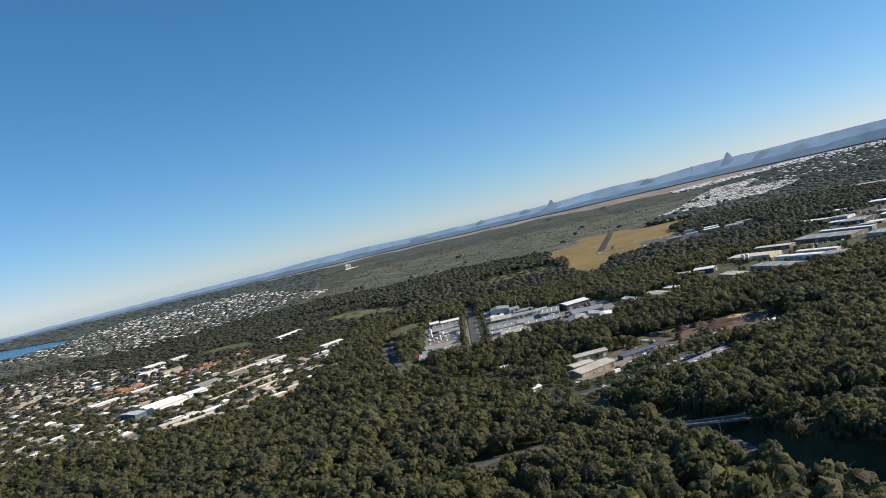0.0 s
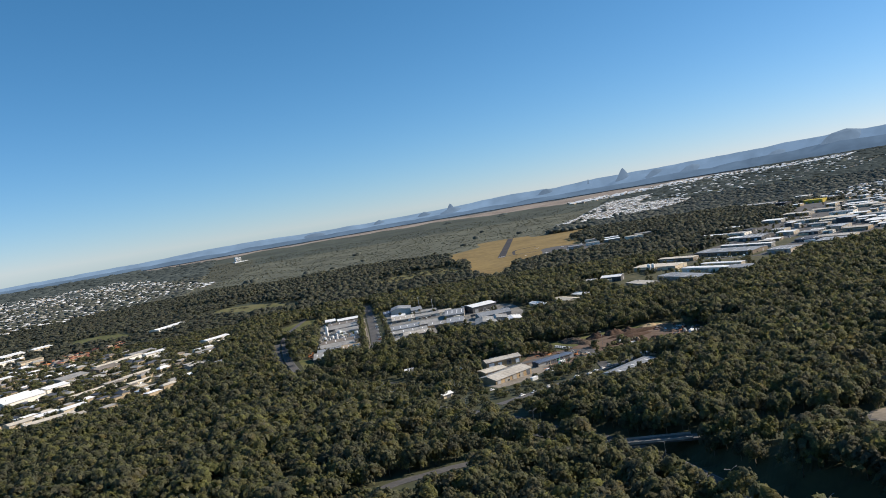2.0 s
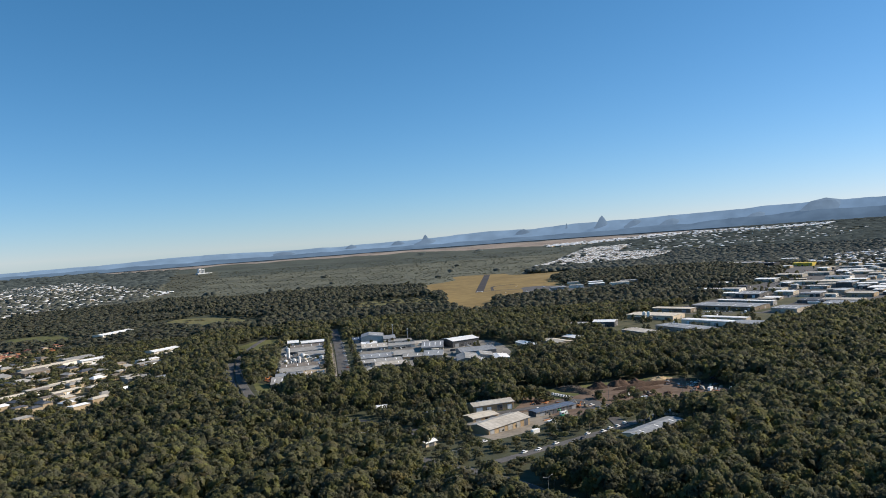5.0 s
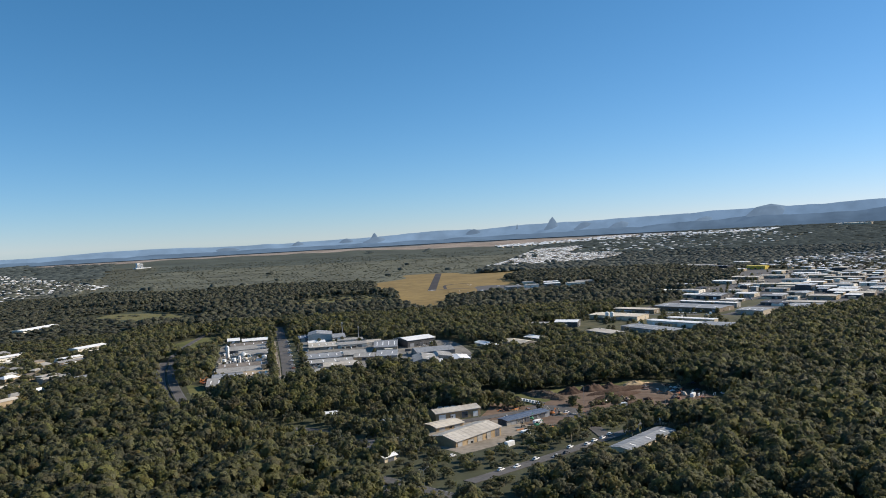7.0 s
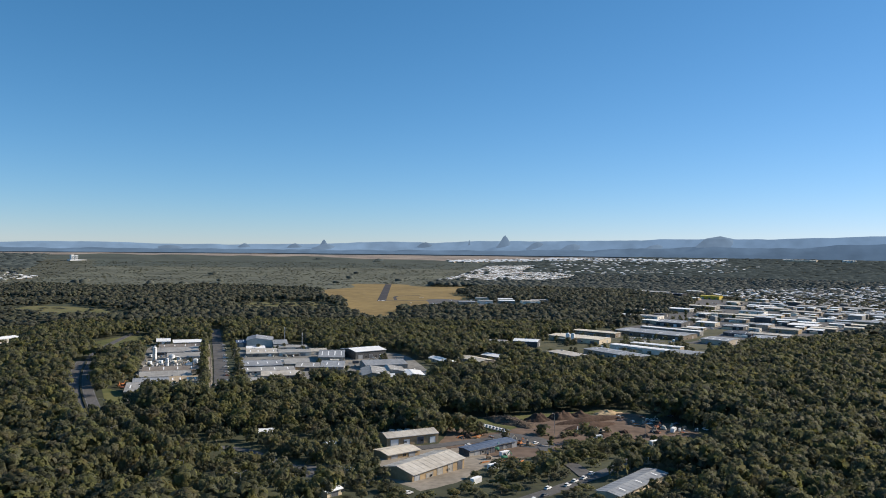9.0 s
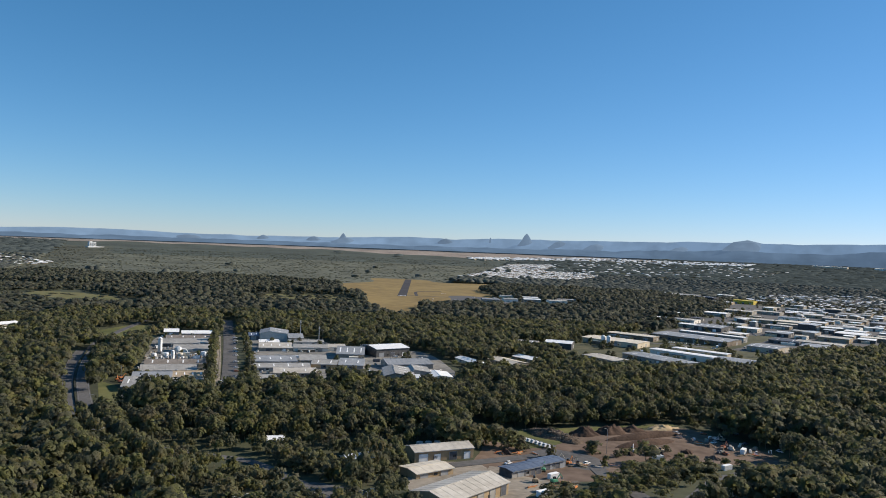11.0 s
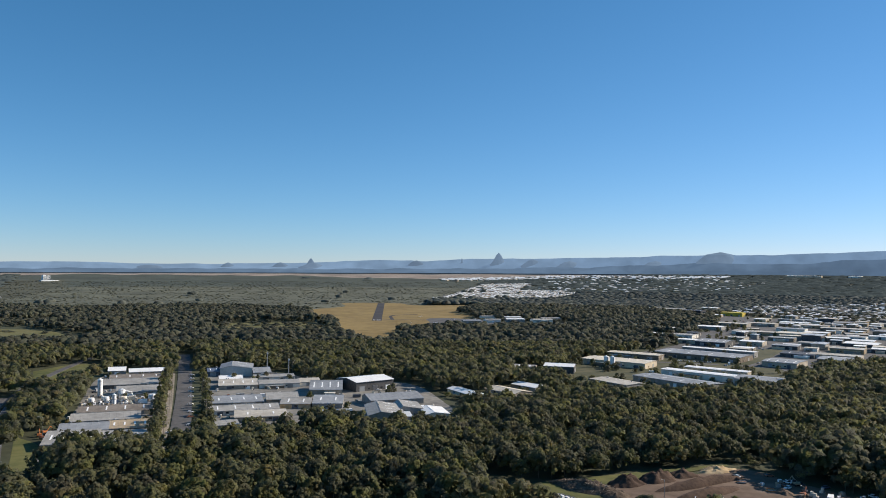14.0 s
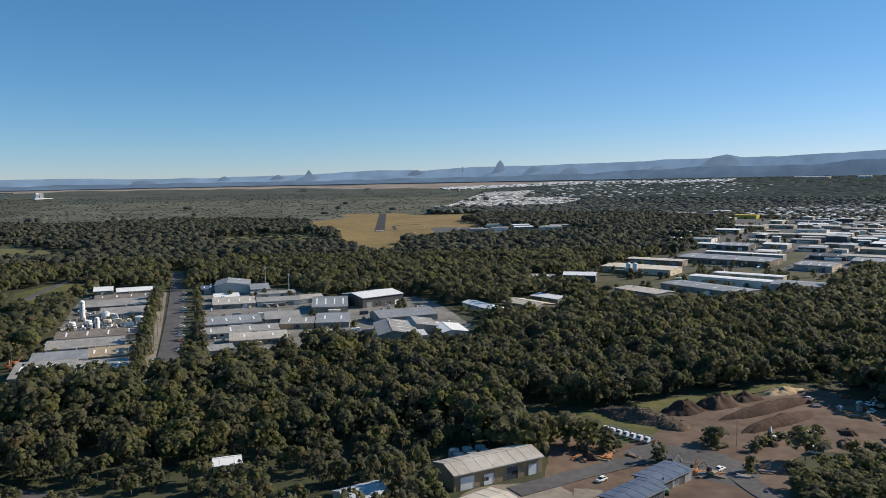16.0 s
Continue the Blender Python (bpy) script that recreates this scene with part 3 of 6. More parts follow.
sheet("estate_grass", [(350, 1120), (372, 1050), (430, 985), (500, 985), (590, 1050), (640, 1110), (600, 1180), (640, 1280), (560, 1300), (500, 1290), (400, 1230)], M["rough_grass"], 0.16, "rough olive grass round the nearest sheds", 14, keep=False)
sheet("estate_lawn", [(575, 1150), (620, 1160), (740, 1245), (785, 1290), (745, 1296), (650, 1225), (590, 1190)], M["rough_grass"], 0.3, "vacant lot of rough grass", 12, keep=False)

# ground with low growth only
low(610, 1745, 120, 75, -8, 4.0)
low(-60, 862, 14, 26, 0, 5.0)
low(120, 575, 70, 16, 32, 4.0)
low(185, 590, 50, 12, 32, 8.0)
low(70, 600, 40, 30, 20, 5.0)
low(215, 680, 75, 34, 25, 6.0)
low(218, 696, 26, 14, 5, 8.0)
low(30, 720, 80, 75, 0, 10.0)
low(160, 690, 60, 40, 25, 5.0)
low(312, 797, 24, 10, 0, 5.0)
low(400, 1040, 50, 48, 0, 7.0)
low(10, 424, 24, 24, 0, 3.0)
sparse(10, 424, 24, 24, 0, 0.6)
low(207, 362, 18, 22, 0, 3.0)
low(118, 642, 45, 30, 30, 4.5)
sparse(118, 642, 45, 26, 30, 0.8)


# ---------------------------------------------------------------- buildings
WORDS = {"white": "white", "grey": "grey", "bluegrey": "blue-grey", "beige": "beige", "dark": "dark grey", "black": "black", "yellow": "yellow", "blue": "blue",
         "red": "red", "brown": "brown", "cream": "cream", "tan": "tan", "paleblue": "pale blue", "green": "green", "orange": "orange"}


def prism(L, W, h, rise, skew=0.0):
    """Walls with gable ends; the ridge runs along x and lies skew * W / 2 off the middle."""
    bm = bmesh.new()
    a = [bm.verts.new((x, y, -1.5)) for x, y in ((-L / 2, -W / 2), (L / 2, -W / 2), (L / 2, W / 2), (-L / 2, W / 2))]
    b = [bm.verts.new((v.co.x, v.co.y, h)) for v in a]
    r = [bm.verts.new((x, skew * W / 2, h + rise)) for x in (-L / 2, L / 2)]
    for i in range(4):
        j = (i + 1) % 4
        if i in (0, 2):
            bm.faces.new((a[i], a[j], b[j], b[i]))
    bm.faces.new((a[1], a[2], b[2], r[1], b[1]))
    bm.faces.new((a[3], a[0], b[0], r[0], b[3]))
    bm.faces.new((b[0], b[1], r[1], r[0]))
    bm.faces.new((b[2], b[3], r[0], r[1]))
    bmesh.ops.recalc_face_normals(bm, faces=bm.faces)
    return bm


def roof_slope(L, W, h, rise, side, over=0.7, thick=0.22, skew=0.0, ribs=0):
    """One sheet roof slope with thickness, overhang and raised seams."""
    bm = bmesh.new()
    run = W / 2 * (1 - side * skew)
    ye, yr = side * (W / 2 + over), skew * W / 2
    ze, zr = h - rise * over / max(run, 0.1) + 0.05, h + rise + 0.05
    x0, x1 = -L / 2 - over * 0.6, L / 2 + over * 0.6
    line = [(x0, 0.0)]
    for k in range(ribs):
        x = x0 + (x1 - x0) * (k + 0.5) / ribs
        line += [(x - 0.16, 0.0), (x, 0.08), (x + 0.16, 0.0)]
    line.append((x1, 0.0))
    top = [(bm.verts.new((x, ye, ze + thick + d)), bm.verts.new((x, yr, zr + thick + d))) for x, d in line]
    under = [(bm.verts.new((x, ye, ze)), bm.verts.new((x, yr, zr))) for x in (x0, x1)]
    for a, b in zip(top, top[1:]):
        bm.faces.new((a[0], b[0], b[1], a[1]))
    bm.faces.new((under[0][0], under[0][1], under[1][1], under[1][0]))
    bm.faces.new([under[0][0], under[1][0]] + [t[0] for t in reversed(top)])
    bm.faces.new([under[1][1], under[0][1]] + [t[1] for t in top])
    bm.faces.new((under[0][1], under[0][0], top[0][0], top[0][1]))
    bm.faces.new((under[1][0], under[1][1], top[-1][1], top[-1][0]))
    bmesh.ops.recalc_face_normals(bm, faces=bm.faces)
    return bm


def shed(x, y, L, W, h, rot, roof, wall="cream", rise=None, name="warehouse", doors=None, strips=None, label="", margin=3.0, skew=0.0, vents=None, group="sheds of the industrial estate", windows=None):
    """A sheet-metal building: walls, two roof slopes, ridge cap, gutters, roller doors, windows, skylight strips and vents."""
    rng = random.Random(int(x * 7 + y * 13))
    if rot < -35:
        W, L, h = W * 1.30, L * 1.08, max(3.4, h * 0.74)
        if not skew:
            skew = rng.choice((-0.2, 0.0, 0.2, 0.4))
        rise = W * rng.uniform(0.015, 0.032) if rise is None else rise
    elif name == "workshop" and y > 900:
        W, h = W * 1.22, max(2.8, h * 0.74)
        skew = rng.choice((0.0, 0.3, 0.6))
        rise = W * rng.uniform(0.07, 0.12)
    if name in ("hall", "warehouse", "workshop", "hangar") and y > 800:
        view = Vector((x - 10, y - 430)).normalized()
        heading = math.degrees(math.atan2(-view.x, view.y))
        low(x - view.x * (W / 2 + 20), y - view.y * (W / 2 + 20), L / 2 + 5, 24, heading, 5.0)
    rise = W * 0.5 * 0.14 if rise is None else rise
    # most estate walls take a darker paint, standing in for shade on their fronts
    if rot < -35 and x > 500 and rng.random() < 0.7:
        wall = {"white": "beige", "paleblue": "bluegrey", "cream": "tan", "grey": "brown", "bluegrey": "dark", "beige": "tan"}.get(wall, wall)
    words = label or "%s sheet-metal %s with a low %s roof" % (WORDS[wall], name.replace("_", " "), WORDS[roof])
    root = thing(name, x, y, gz(x, y), rot, words, name.replace("_", " "), group)
    clear(x, y, L / 2 + margin, W / 2 + margin, rot)
    part("wall", prism(L, W, h, rise, skew), M["w_" + wall], root)
    seams = int(L / 4.0)
    for s in (-1, 1):
        part("roof", roof_slope(L, W, h, rise, s, skew=skew, ribs=seams), M["p_" + roof], root)
    part("ridge_cap", boxes((0, skew * W / 2, h + rise + 0.22, L + 0.8, 0.7, 0.12)), M["p_" + roof], root)
    for s in (-1, 1):
        part("gutter", boxes((0, s * (W / 2 + 0.75), h - 0.25, L + 0.8, 0.22, 0.2)), M["steel"], root)
    n = max(1, int(L / 16)) if doors is None else doors
    for k in range(n):
        px = -L / 2 + L * (k + 0.5) / n + rng.uniform(-1, 1)
        w, t = rng.choice((3.6, 4.2, 5.0)), min(h - 0.8, rng.choice((3.6, 4.2)))
        d = part("roller_door", boxes((px, -W / 2 - 0.04, 0.0, w, 0.14, t)), M["p_" + rng.choice(("white", "grey", "bluegrey", "dark"))], root, "ribbed steel roller door")
        part("frame", boxes((px - w / 2 - 0.12, -W / 2 - 0.08, 0, 0.2, 0.2, t + 0.15), (px + w / 2 + 0.12, -W / 2 - 0.08, 0, 0.2, 0.2, t + 0.15), (px, -W / 2 - 0.08, t, w, 0.2, 0.18)), M["steel"], d)
    for k in range((max(1, int(L / 14)) if windows is None else windows)):
        px = -L / 2 + L * (k + 0.9) / (int(L / 14) + 1)
        part("window", boxes((px + 1.5, -W / 2 - 0.05, min(1.4, h * 0.4), 2.2, 0.12, 1.2)), M["glass"], root, "dark glazed window")
    part("window", boxes((L / 2 + 0.05, -W * 0.2, 1.2, 0.12, 2.4, 1.2)), M["glass"], root, "dark glazed window")
    part("roller_door", boxes((L / 2 + 0.05, W * 0.18, 0, 0.14, 4.0, min(4.0, h - 0.6))), M["p_grey"], root, "ribbed steel roller door")
    if y > 800 and name in ("workshop", "warehouse", "hangar") and rng.random() < 0.6:
        a, px, d = L * rng.uniform(0.25, 0.5), L * rng.uniform(-0.25, 0.25), rng.uniform(3.0, 5.5)
        lean = part("lean_to", boxes((px, -W / 2 - d / 2, -1, a, d, h * 0.62 + 1)), M["w_" + rng.choice(("white", "cream", "grey", "brown"))], root, "low lean-to against the front wall")
        part("lean_to_roof", boxes((px, -W / 2 - d / 2 - 0.2, h * 0.62, a + 0.8, d + 0.4, 0.22)), M["p_" + rng.choice(("white", "cream", "grey", "tan", "paleblue", "dark"))], lean)
    ns = rng.choice((0, 0, 2, 4)) if strips is None else strips
    for k in range(ns):
        px = -L / 2 + L * (k + 0.5) / ns
        f = 0.5 * W * 0.6
        bm = bmesh.new()
        slope = math.degrees(math.atan2(rise, W / 2 * (1 + skew)))
        bmesh.ops.create_cube(bm, size=1, matrix=pose(px, -W / 4 + skew * W / 4, h + rise / 2 + 0.34, slope, 0, 0) @ Matrix.Diagonal((1.0, f, 0.06, 1)))
        part("skylight", bm, M["p_white"], root, "milky translucent roof sheet")
    for k in range(rng.choice((0, 0, 1, 2, 3)) if vents is None else vents):
        px = rng.uniform(-0.4, 0.4) * L
        part("roof_vent", tubes((((px, skew * W / 2, h + rise + 0.2)), (px, skew * W / 2, h + rise + 0.9), 0.35, 0.35, 10), ((px, skew * W / 2, h + rise + 0.9), (px, skew * W / 2, h + rise + 1.3), 0.55, 0.2, 10)), M["steel"], root, "round steel roof ventilator")
    return root


# depot rows beside the street
for args in ((-38.5, 1244, 15, 18, 7.0, 2, "white", "bluegrey"), (-12, 1241, 32, 14, 5.0, 4, "white", "grey"), (-20, 1207, 44, 17, 4.2, 3, "brown", "tan"), (-22, 1168, 46, 18, 4.6, 2, "grey", "dark"),
             (-14, 1126, 34, 17, 4.6, 3, "grey", "white"), (-26, 1047, 48, 20, 4.2, 1, "brown", "cream"), (-30, 1016, 42, 19, 4.2, 2, "grey", "grey"), (-40, 984, 28, 19, 4.2, 1, "bluegrey", "paleblue"),
             (-14, 985, 24, 17, 4.2, 2, "tan", "dark"), (-43, 950, 28, 22, 4.6, -2, "grey", "grey"), (-15, 947, 28, 24, 4.6, -2, "grey", "paleblue")):
    shed(*args, name="workshop", group="depot sheds beside the street", margin=1.0)
for args in ((69, 1226, 36, 24, 10.0, 84, "bluegrey", "paleblue"), (90, 1208, 16, 20, 6.0, 0, "bluegrey", "grey"), (47, 1222, 11, 15, 6.0, 0, "blue", "blue"), (64, 1142, 32, 21, 4.6, -3, "beige", "grey"),
             (98, 1140, 34, 19, 5.0, -3, "grey", "white"), (57, 1056, 36, 19, 5.0, 0, "bluegrey", "grey"), (91, 1063, 24, 18, 4.4, -4, "grey", "grey"), (59, 1026, 48, 18, 4.4, 0, "grey", "paleblue"),
             (68, 997, 34, 15, 4.4, -4, "beige", "grey"), (99, 1040, 22, 20, 5.0, -14, "grey", "tan"), (122, 1036, 22, 22, 5.0, -14, "bluegrey", "bluegrey"), (44, 975, 14, 12, 4.0, 5, "grey", "paleblue")):
    shed(*args, name="workshop", group="workshops across the street", margin=1.0)
for args in ((132, 1098, 26, 32, 6.6, -12, "bluegrey", "grey"), (172, 1036, 42, 20, 5.6, 3, "bluegrey", "bluegrey"), (152, 986, 42, 20, 5.6, 80, "grey", "grey"), (173, 998, 28, 14, 5.4, 82, "grey", "bluegrey"), (186, 977, 27, 13, 4.6, 84, "white", "paleblue"), (98, 1178, 36, 14, 5.0, 0, "grey", "white"), (124, 1140, 18, 14, 5.0, 0, "beige", "white"), (60, 1176, 20, 12, 4.5, 0, "white", "grey")):
    shed(*args, name="workshop", group="workshops across the street", margin=1.0)
shed(168, 1110, 38, 30, 8.0, 20, "white", "dark", name="hall", label="open-sided hall with a broad white roof and dark walls", strips=0, doors=3)
shed(239, 1049, 40, 10, 4.6, -80, "white", "cream", 1.3, name="hall", label="small hall with a pale roof among trees", strips=0, skew=0.0)
shed(275, 1048, 34, 15, 4.6, -72, "cream", "grey", 1.8, name="hall", strips=0, skew=0.0)
shed(303, 1068, 26, 10, 4.6, -68, "white", "grey", 1.4, name="hall", strips=0, skew=0.0)

# sheds of the estate nearest to the flight
for args in ((383, 1161, 30, 24, 7.0, -34, "white", "dark"), (352, 1178, 22, 18, 5.0, -34, "grey", "grey"), (390, 1066, 42, 17, 5.5, -76, "beige", "grey"), (474, 1196, 68, 26, 8.0, -56, "cream", "cream"),
             (530, 1249, 58, 15, 8.0, -54, "cream", "brown"), (445, 1053, 72, 22, 7.5, -74, "bluegrey", "grey"), (522, 1034, 36, 24, 8.5, -54, "bluegrey", "paleblue"),
             (612, 1230, 94, 36, 8.0, -60, "bluegrey", "grey"), (656, 1256, 84, 10, 9.5, -60, "white", "paleblue"), (652, 1142, 34, 30, 8.0, -60, "bluegrey", "white"),
             (744, 1215, 36, 26, 6.0, -56, "dark", "dark"), (738, 1150, 36, 30, 7.0, -56, "bluegrey", "grey")):
    shed(*args)
shed(496, 1082, 74, 11, 8.5, -62, "white", "white", 0.35, skew=-0.5, strips=0)
shed(526, 1098, 58, 9, 9.0, -58, "white", "white", 0.3, skew=-0.5, strips=0)
# further rows
for args in ((1197, 2016, 43, 32, 13, -55, "black", "black"), (1222, 2178, 108, 40, 7, -55, "grey", "grey"), (1378, 2182, 39, 22, 8, -55, "white", "white"), (1171, 1928, 54, 20, 7, -55, "white", "cream"),
             (1250, 1940, 45, 24, 11, -55, "yellow", "yellow"), (723, 1533, 30, 18, 6, -55, "white", "white"), (739, 1504, 29, 18, 6, -55, "white", "white"), (831, 1599, 37, 18, 7, -55, "white", "grey")):
    shed(*args)
for args in ((765, 1474, 34, 24, 7, -55, "grey", "white"), (922, 1604, 39, 26, 8, -55, "white", "paleblue"), (807, 1504, 18, 18, 7, -55, "dark", "dark"), (721, 1393, 36, 16, 7, -55, "white", "white"),
             (737, 1364, 38, 40, 8, -55, "bluegrey", "bluegrey"), (812, 1407, 23, 24, 8, -55, "grey", "white"), (911, 1504, 36, 22, 8, -55, "beige", "white"), (1019, 1665, 54, 26, 8, -55, "beige", "grey"),
             (1080, 1656, 49, 24, 8, -55, "beige", "grey"), (933, 1479, 35, 22, 8, -55, "beige", "beige"), (788, 1347, 29, 20, 8, -55, "white", "white")):
    shed(*args)
for args in ((884, 1394, 34, 18, 7, -55, "grey", "grey"), (1034, 1532, 43, 22, 8, -55, "bluegrey", "white"), (1012, 1454, 33, 20, 8, -55, "white", "beige"), (1212, 1737, 23, 16, 9, -55, "grey", "grey"),
             (1143, 1598, 55, 20, 7, -55, "beige", "beige"), (845, 1237, 37, 20, 8, -55, "beige", "cream"), (771, 1185, 52, 20, 7, -55, "beige", "white"), (1011, 1389, 45, 22, 7, -55, "grey", "white"),
             (1142, 1521, 69, 24, 7, -55, "beige", "grey"), (867, 1317, 34, 18, 7, -55, "grey", "white"), (799, 1295, 30, 20, 7, -55, "bluegrey", "bluegrey"), (1279, 1635, 57, 20, 7, -55, "grey", "beige")):
    shed(*args)

# the rest of the estate: smaller sheds between the named ones
fill = random.Random(23)
for i in range(22):
    for j in range(15):
        u, v = 30 + i * 45 + fill.uniform(-8, 8), -215 + j * 36 + fill.uniform(-5, 5)
        px, py = 560 + 0.83 * u + 0.56 * v, 1090 + 0.56 * u - 0.83 * v
        if py < 1090 + 0.35 * (px - 600) or px + 0.2 * py > 1720 or py > 1900 or px < 610 or py > 1180 + 0.95 * (px - 560) or is_clear(np.array([px]), np.array([py]), 13)[0]:
            continue
        size = fill.choice((0.55, 0.75, 1.0, 1.0, 1.5))
        shed(px, py, size * fill.uniform(16, 34), size * fill.uniform(12, 22), fill.uniform(4.5, 10), -55 + fill.choice((0, 0, 4, 90, 90, -8, 14)) + 0.01, fill.choice(("white", "white", "beige", "bluegrey", "white", "cream", "white", "grey", "cream", "paleblue")), fill.choice(("white", "grey", "cream", "bluegrey", "brown", "dark")), strips=0, doors=1, vents=fill.choice((0, 0, 2)), windows=1, margin=1.5, skew=fill.choice((0.0, -0.2, 0.3)), rise=fill.uniform(0.25, 0.8))
shed(2989, 3497, 150, 40, 9, -56, "white", "white", label="very long white warehouse far off below the hills", strips=0, doors=2, vents=0, windows=0)
shed(3152, 3341, 55, 30, 9, -56, "white", "white", label="long white warehouse far off below the hills", strips=0, doors=2, vents=0, windows=0)

# works yard under the flight
shed(104, 672, 41, 20, 5.2, 33, "beige", "tan", 2.2, label="long tan warehouse with a shallow weathered beige roof", group="works yard", strips=0, doors=5, vents=0)
shed(118, 751, 34, 13, 5.5, 9, "beige", "tan", 1.6, name="workshop", label="tan workshop with four garage doors and a beige roof", group="works yard", strips=0, doors=4, vents=0)
shed(103, 722, 22, 14, 3.5, 20, "cream", "tan", 0.8, name="workshop", group="works yard", strips=0, doors=2, vents=0)
shed(148, 712, 20, 9, 4.0, 22, "blue", "dark", 0.5, name="open_shed", label="open vehicle shed with a blue sheet roof", group="works yard", strips=0, doors=5, vents=0)
shed(167, 724, 18, 9, 4.0, 22, "blue", "dark", 0.5, name="open_shed", label="open vehicle shed with a blue sheet roof", group="works yard", strips=0, doors=5, vents=0)
shed(186, 609, 48, 11, 2.8, 31, "bluegrey", "cream", 0.7, name="office", label="long low office with a pale blue-grey roof", group="works yard", strips=3, doors=0, vents=0)
shed(73, 745, 14, 10, 3.4, 15, "paleblue", "cream", 1.6, name="house", label="small house with a pale blue roof among trees", group="works yard", strips=0, doors=1, vents=0)
shed(36, 787, 9, 7, 3.2, 0, "white", "white", 1.2, name="cabin", label="small white cabin under trees", group="works yard", strips=0, doors=1, vents=0)
shed(218, 652, 12, 3, 3.0, -20, "white", "white", 0.3, name="cabin", label="low white site cabin", group="works yard", strips=0, doors=1, vents=0)
shed(50, 640, 9, 7, 3.0, 30, "white", "cream", 1.0, name="cabin", label="small white cabin under trees", group="works yard", strips=0, doors=1, vents=0)

# airfield hangars
for args in ((540, 1812, 34, 18, 6, -8, "bluegrey", "grey"), (590, 1830, 30, 18, 6, -8, "grey", "white"), (640, 1835, 36, 18, 6, -8, "white", "bluegrey"), (688, 1815, 40, 20, 6, -8, "beige", "white"),
             (725, 1850, 40, 18, 6, -8, "grey", "grey"), (660, 1890, 34, 16, 6, -8, "white", "white"), (620, 1925, 30, 16, 6, -8, "grey", "white")):
    shed(*args, name="hangar", group="airfield hangars", strips=0)

# suburb centre seen at the start
for k in (-1, 0, 1):
    shed(-412 - 11.5 * k, 1032 + 9.6 * k, 56 - 6 * abs(k), 14.5, 8 - 0.6 * abs(k), 50, "white", "white", 2.2, name="shopping_centre", label="white-roofed hall of a shopping centre in a row", group="suburb", strips=3)
shed(-438, 994, 16, 40, 9, 50, "paleblue", "blue", 1.0, name="shopping_centre", group="suburb", strips=0)
shed(-384, 1076, 30, 24, 7, 50, "white", "white", 2.0, name="shopping_centre", group="suburb", strips=0)
for args in ((-352, 888, 26, 15, 5, 42, "cream", "cream"), (-330, 870, 24, 14, 5, 36, "cream", "cream"), (-334, 906, 24, 14, 5, 46, "white", "cream"), (-310, 884, 22, 14, 5, 30, "cream", "white"), (-312, 920, 26, 14, 5, 48, "white", "cream"), (-294, 872, 18, 12, 5, 40, "beige", "cream"),
             (-320, 1000, 44, 9, 5, 50, "cream", "cream"), (-306, 1020, 46, 9, 5, 50, "brown", "cream"), (-296, 1048, 46, 9, 5, 50, "beige", "cream"), (-282, 1072, 40, 9, 5, 50, "cream", "cream"), (-266, 1010, 30, 9, 5, 50, "cream", "cream"), (-272, 986, 22, 8, 5, 48, "brown", "cream"),
             (-388, 1142, 40, 34, 6, 54, "grey", "grey"), (-352, 1176, 34, 26, 6, 54, "brown", "brown"), (-345, 1222, 78, 12, 6, 52, "cream", "white"), (-326, 1272, 40, 24, 6, 46, "grey", "grey"), (-300, 1244, 30, 14, 6, 40, "white", "white")):
    shed(*args, name="unit_block", group="suburb", strips=0, vents=0)
for args in ((-351, 1592, 76, 22, 6, 62, "white", "white"), (-217, 1284, 44, 18, 6, 50, "white", "white"), (-200, 1250, 24, 14, 5, 50, "cream", "brown"), (-180, 1044, 24, 13, 5, 34, "bluegrey", "blue"),
             (-206, 1060, 28, 12, 5, 40, "beige", "grey"), (-216, 1172, 30, 12, 5, 46, "grey", "brown"), (-222, 1200, 28, 12, 5, 46, "white", "white"), (-626, 1560, 44, 30, 7, 52, "white", "white"), (-588, 1604, 36, 22, 7, 52, "white", "cream"), (-600, 1466, 40, 16, 6, 52, "white", "white"), (-540, 1424, 40, 14, 6, 52, "tan", "cream"), (-560, 1180, 46, 20, 6, 48, "white", "white"), (-520, 1240, 44, 18, 6, 48, "white", "grey")):
    shed(*args, name="unit_block", group="suburb", strips=0, vents=0)


def tower_block():
    x, y = -502, 4068
    z = gz(x, y)
    root = thing("tower_block", x, y, z, 40, "white twin tower block standing alone on the plain", "apartment building")
    part("podium", boxes((0, 0, -3, 56, 20, 7)), M["p_paleblue"], root)
    part("wing", boxes((42, 4, -3, 30, 14, 5.5)), M["p_white"], root)
    for dx in (-12, 6):
        t = part("tower", boxes((dx, 0, 4, 14, 12, 22 if dx < 0 else 19)), M["p_paleblue"], root)
        for k in range(5):
            part("window_band", boxes((dx, -6.2, 5.5 + k * 3.1, 12.5, 0.6, 1.3)), M["glass"], t)


tower_block()


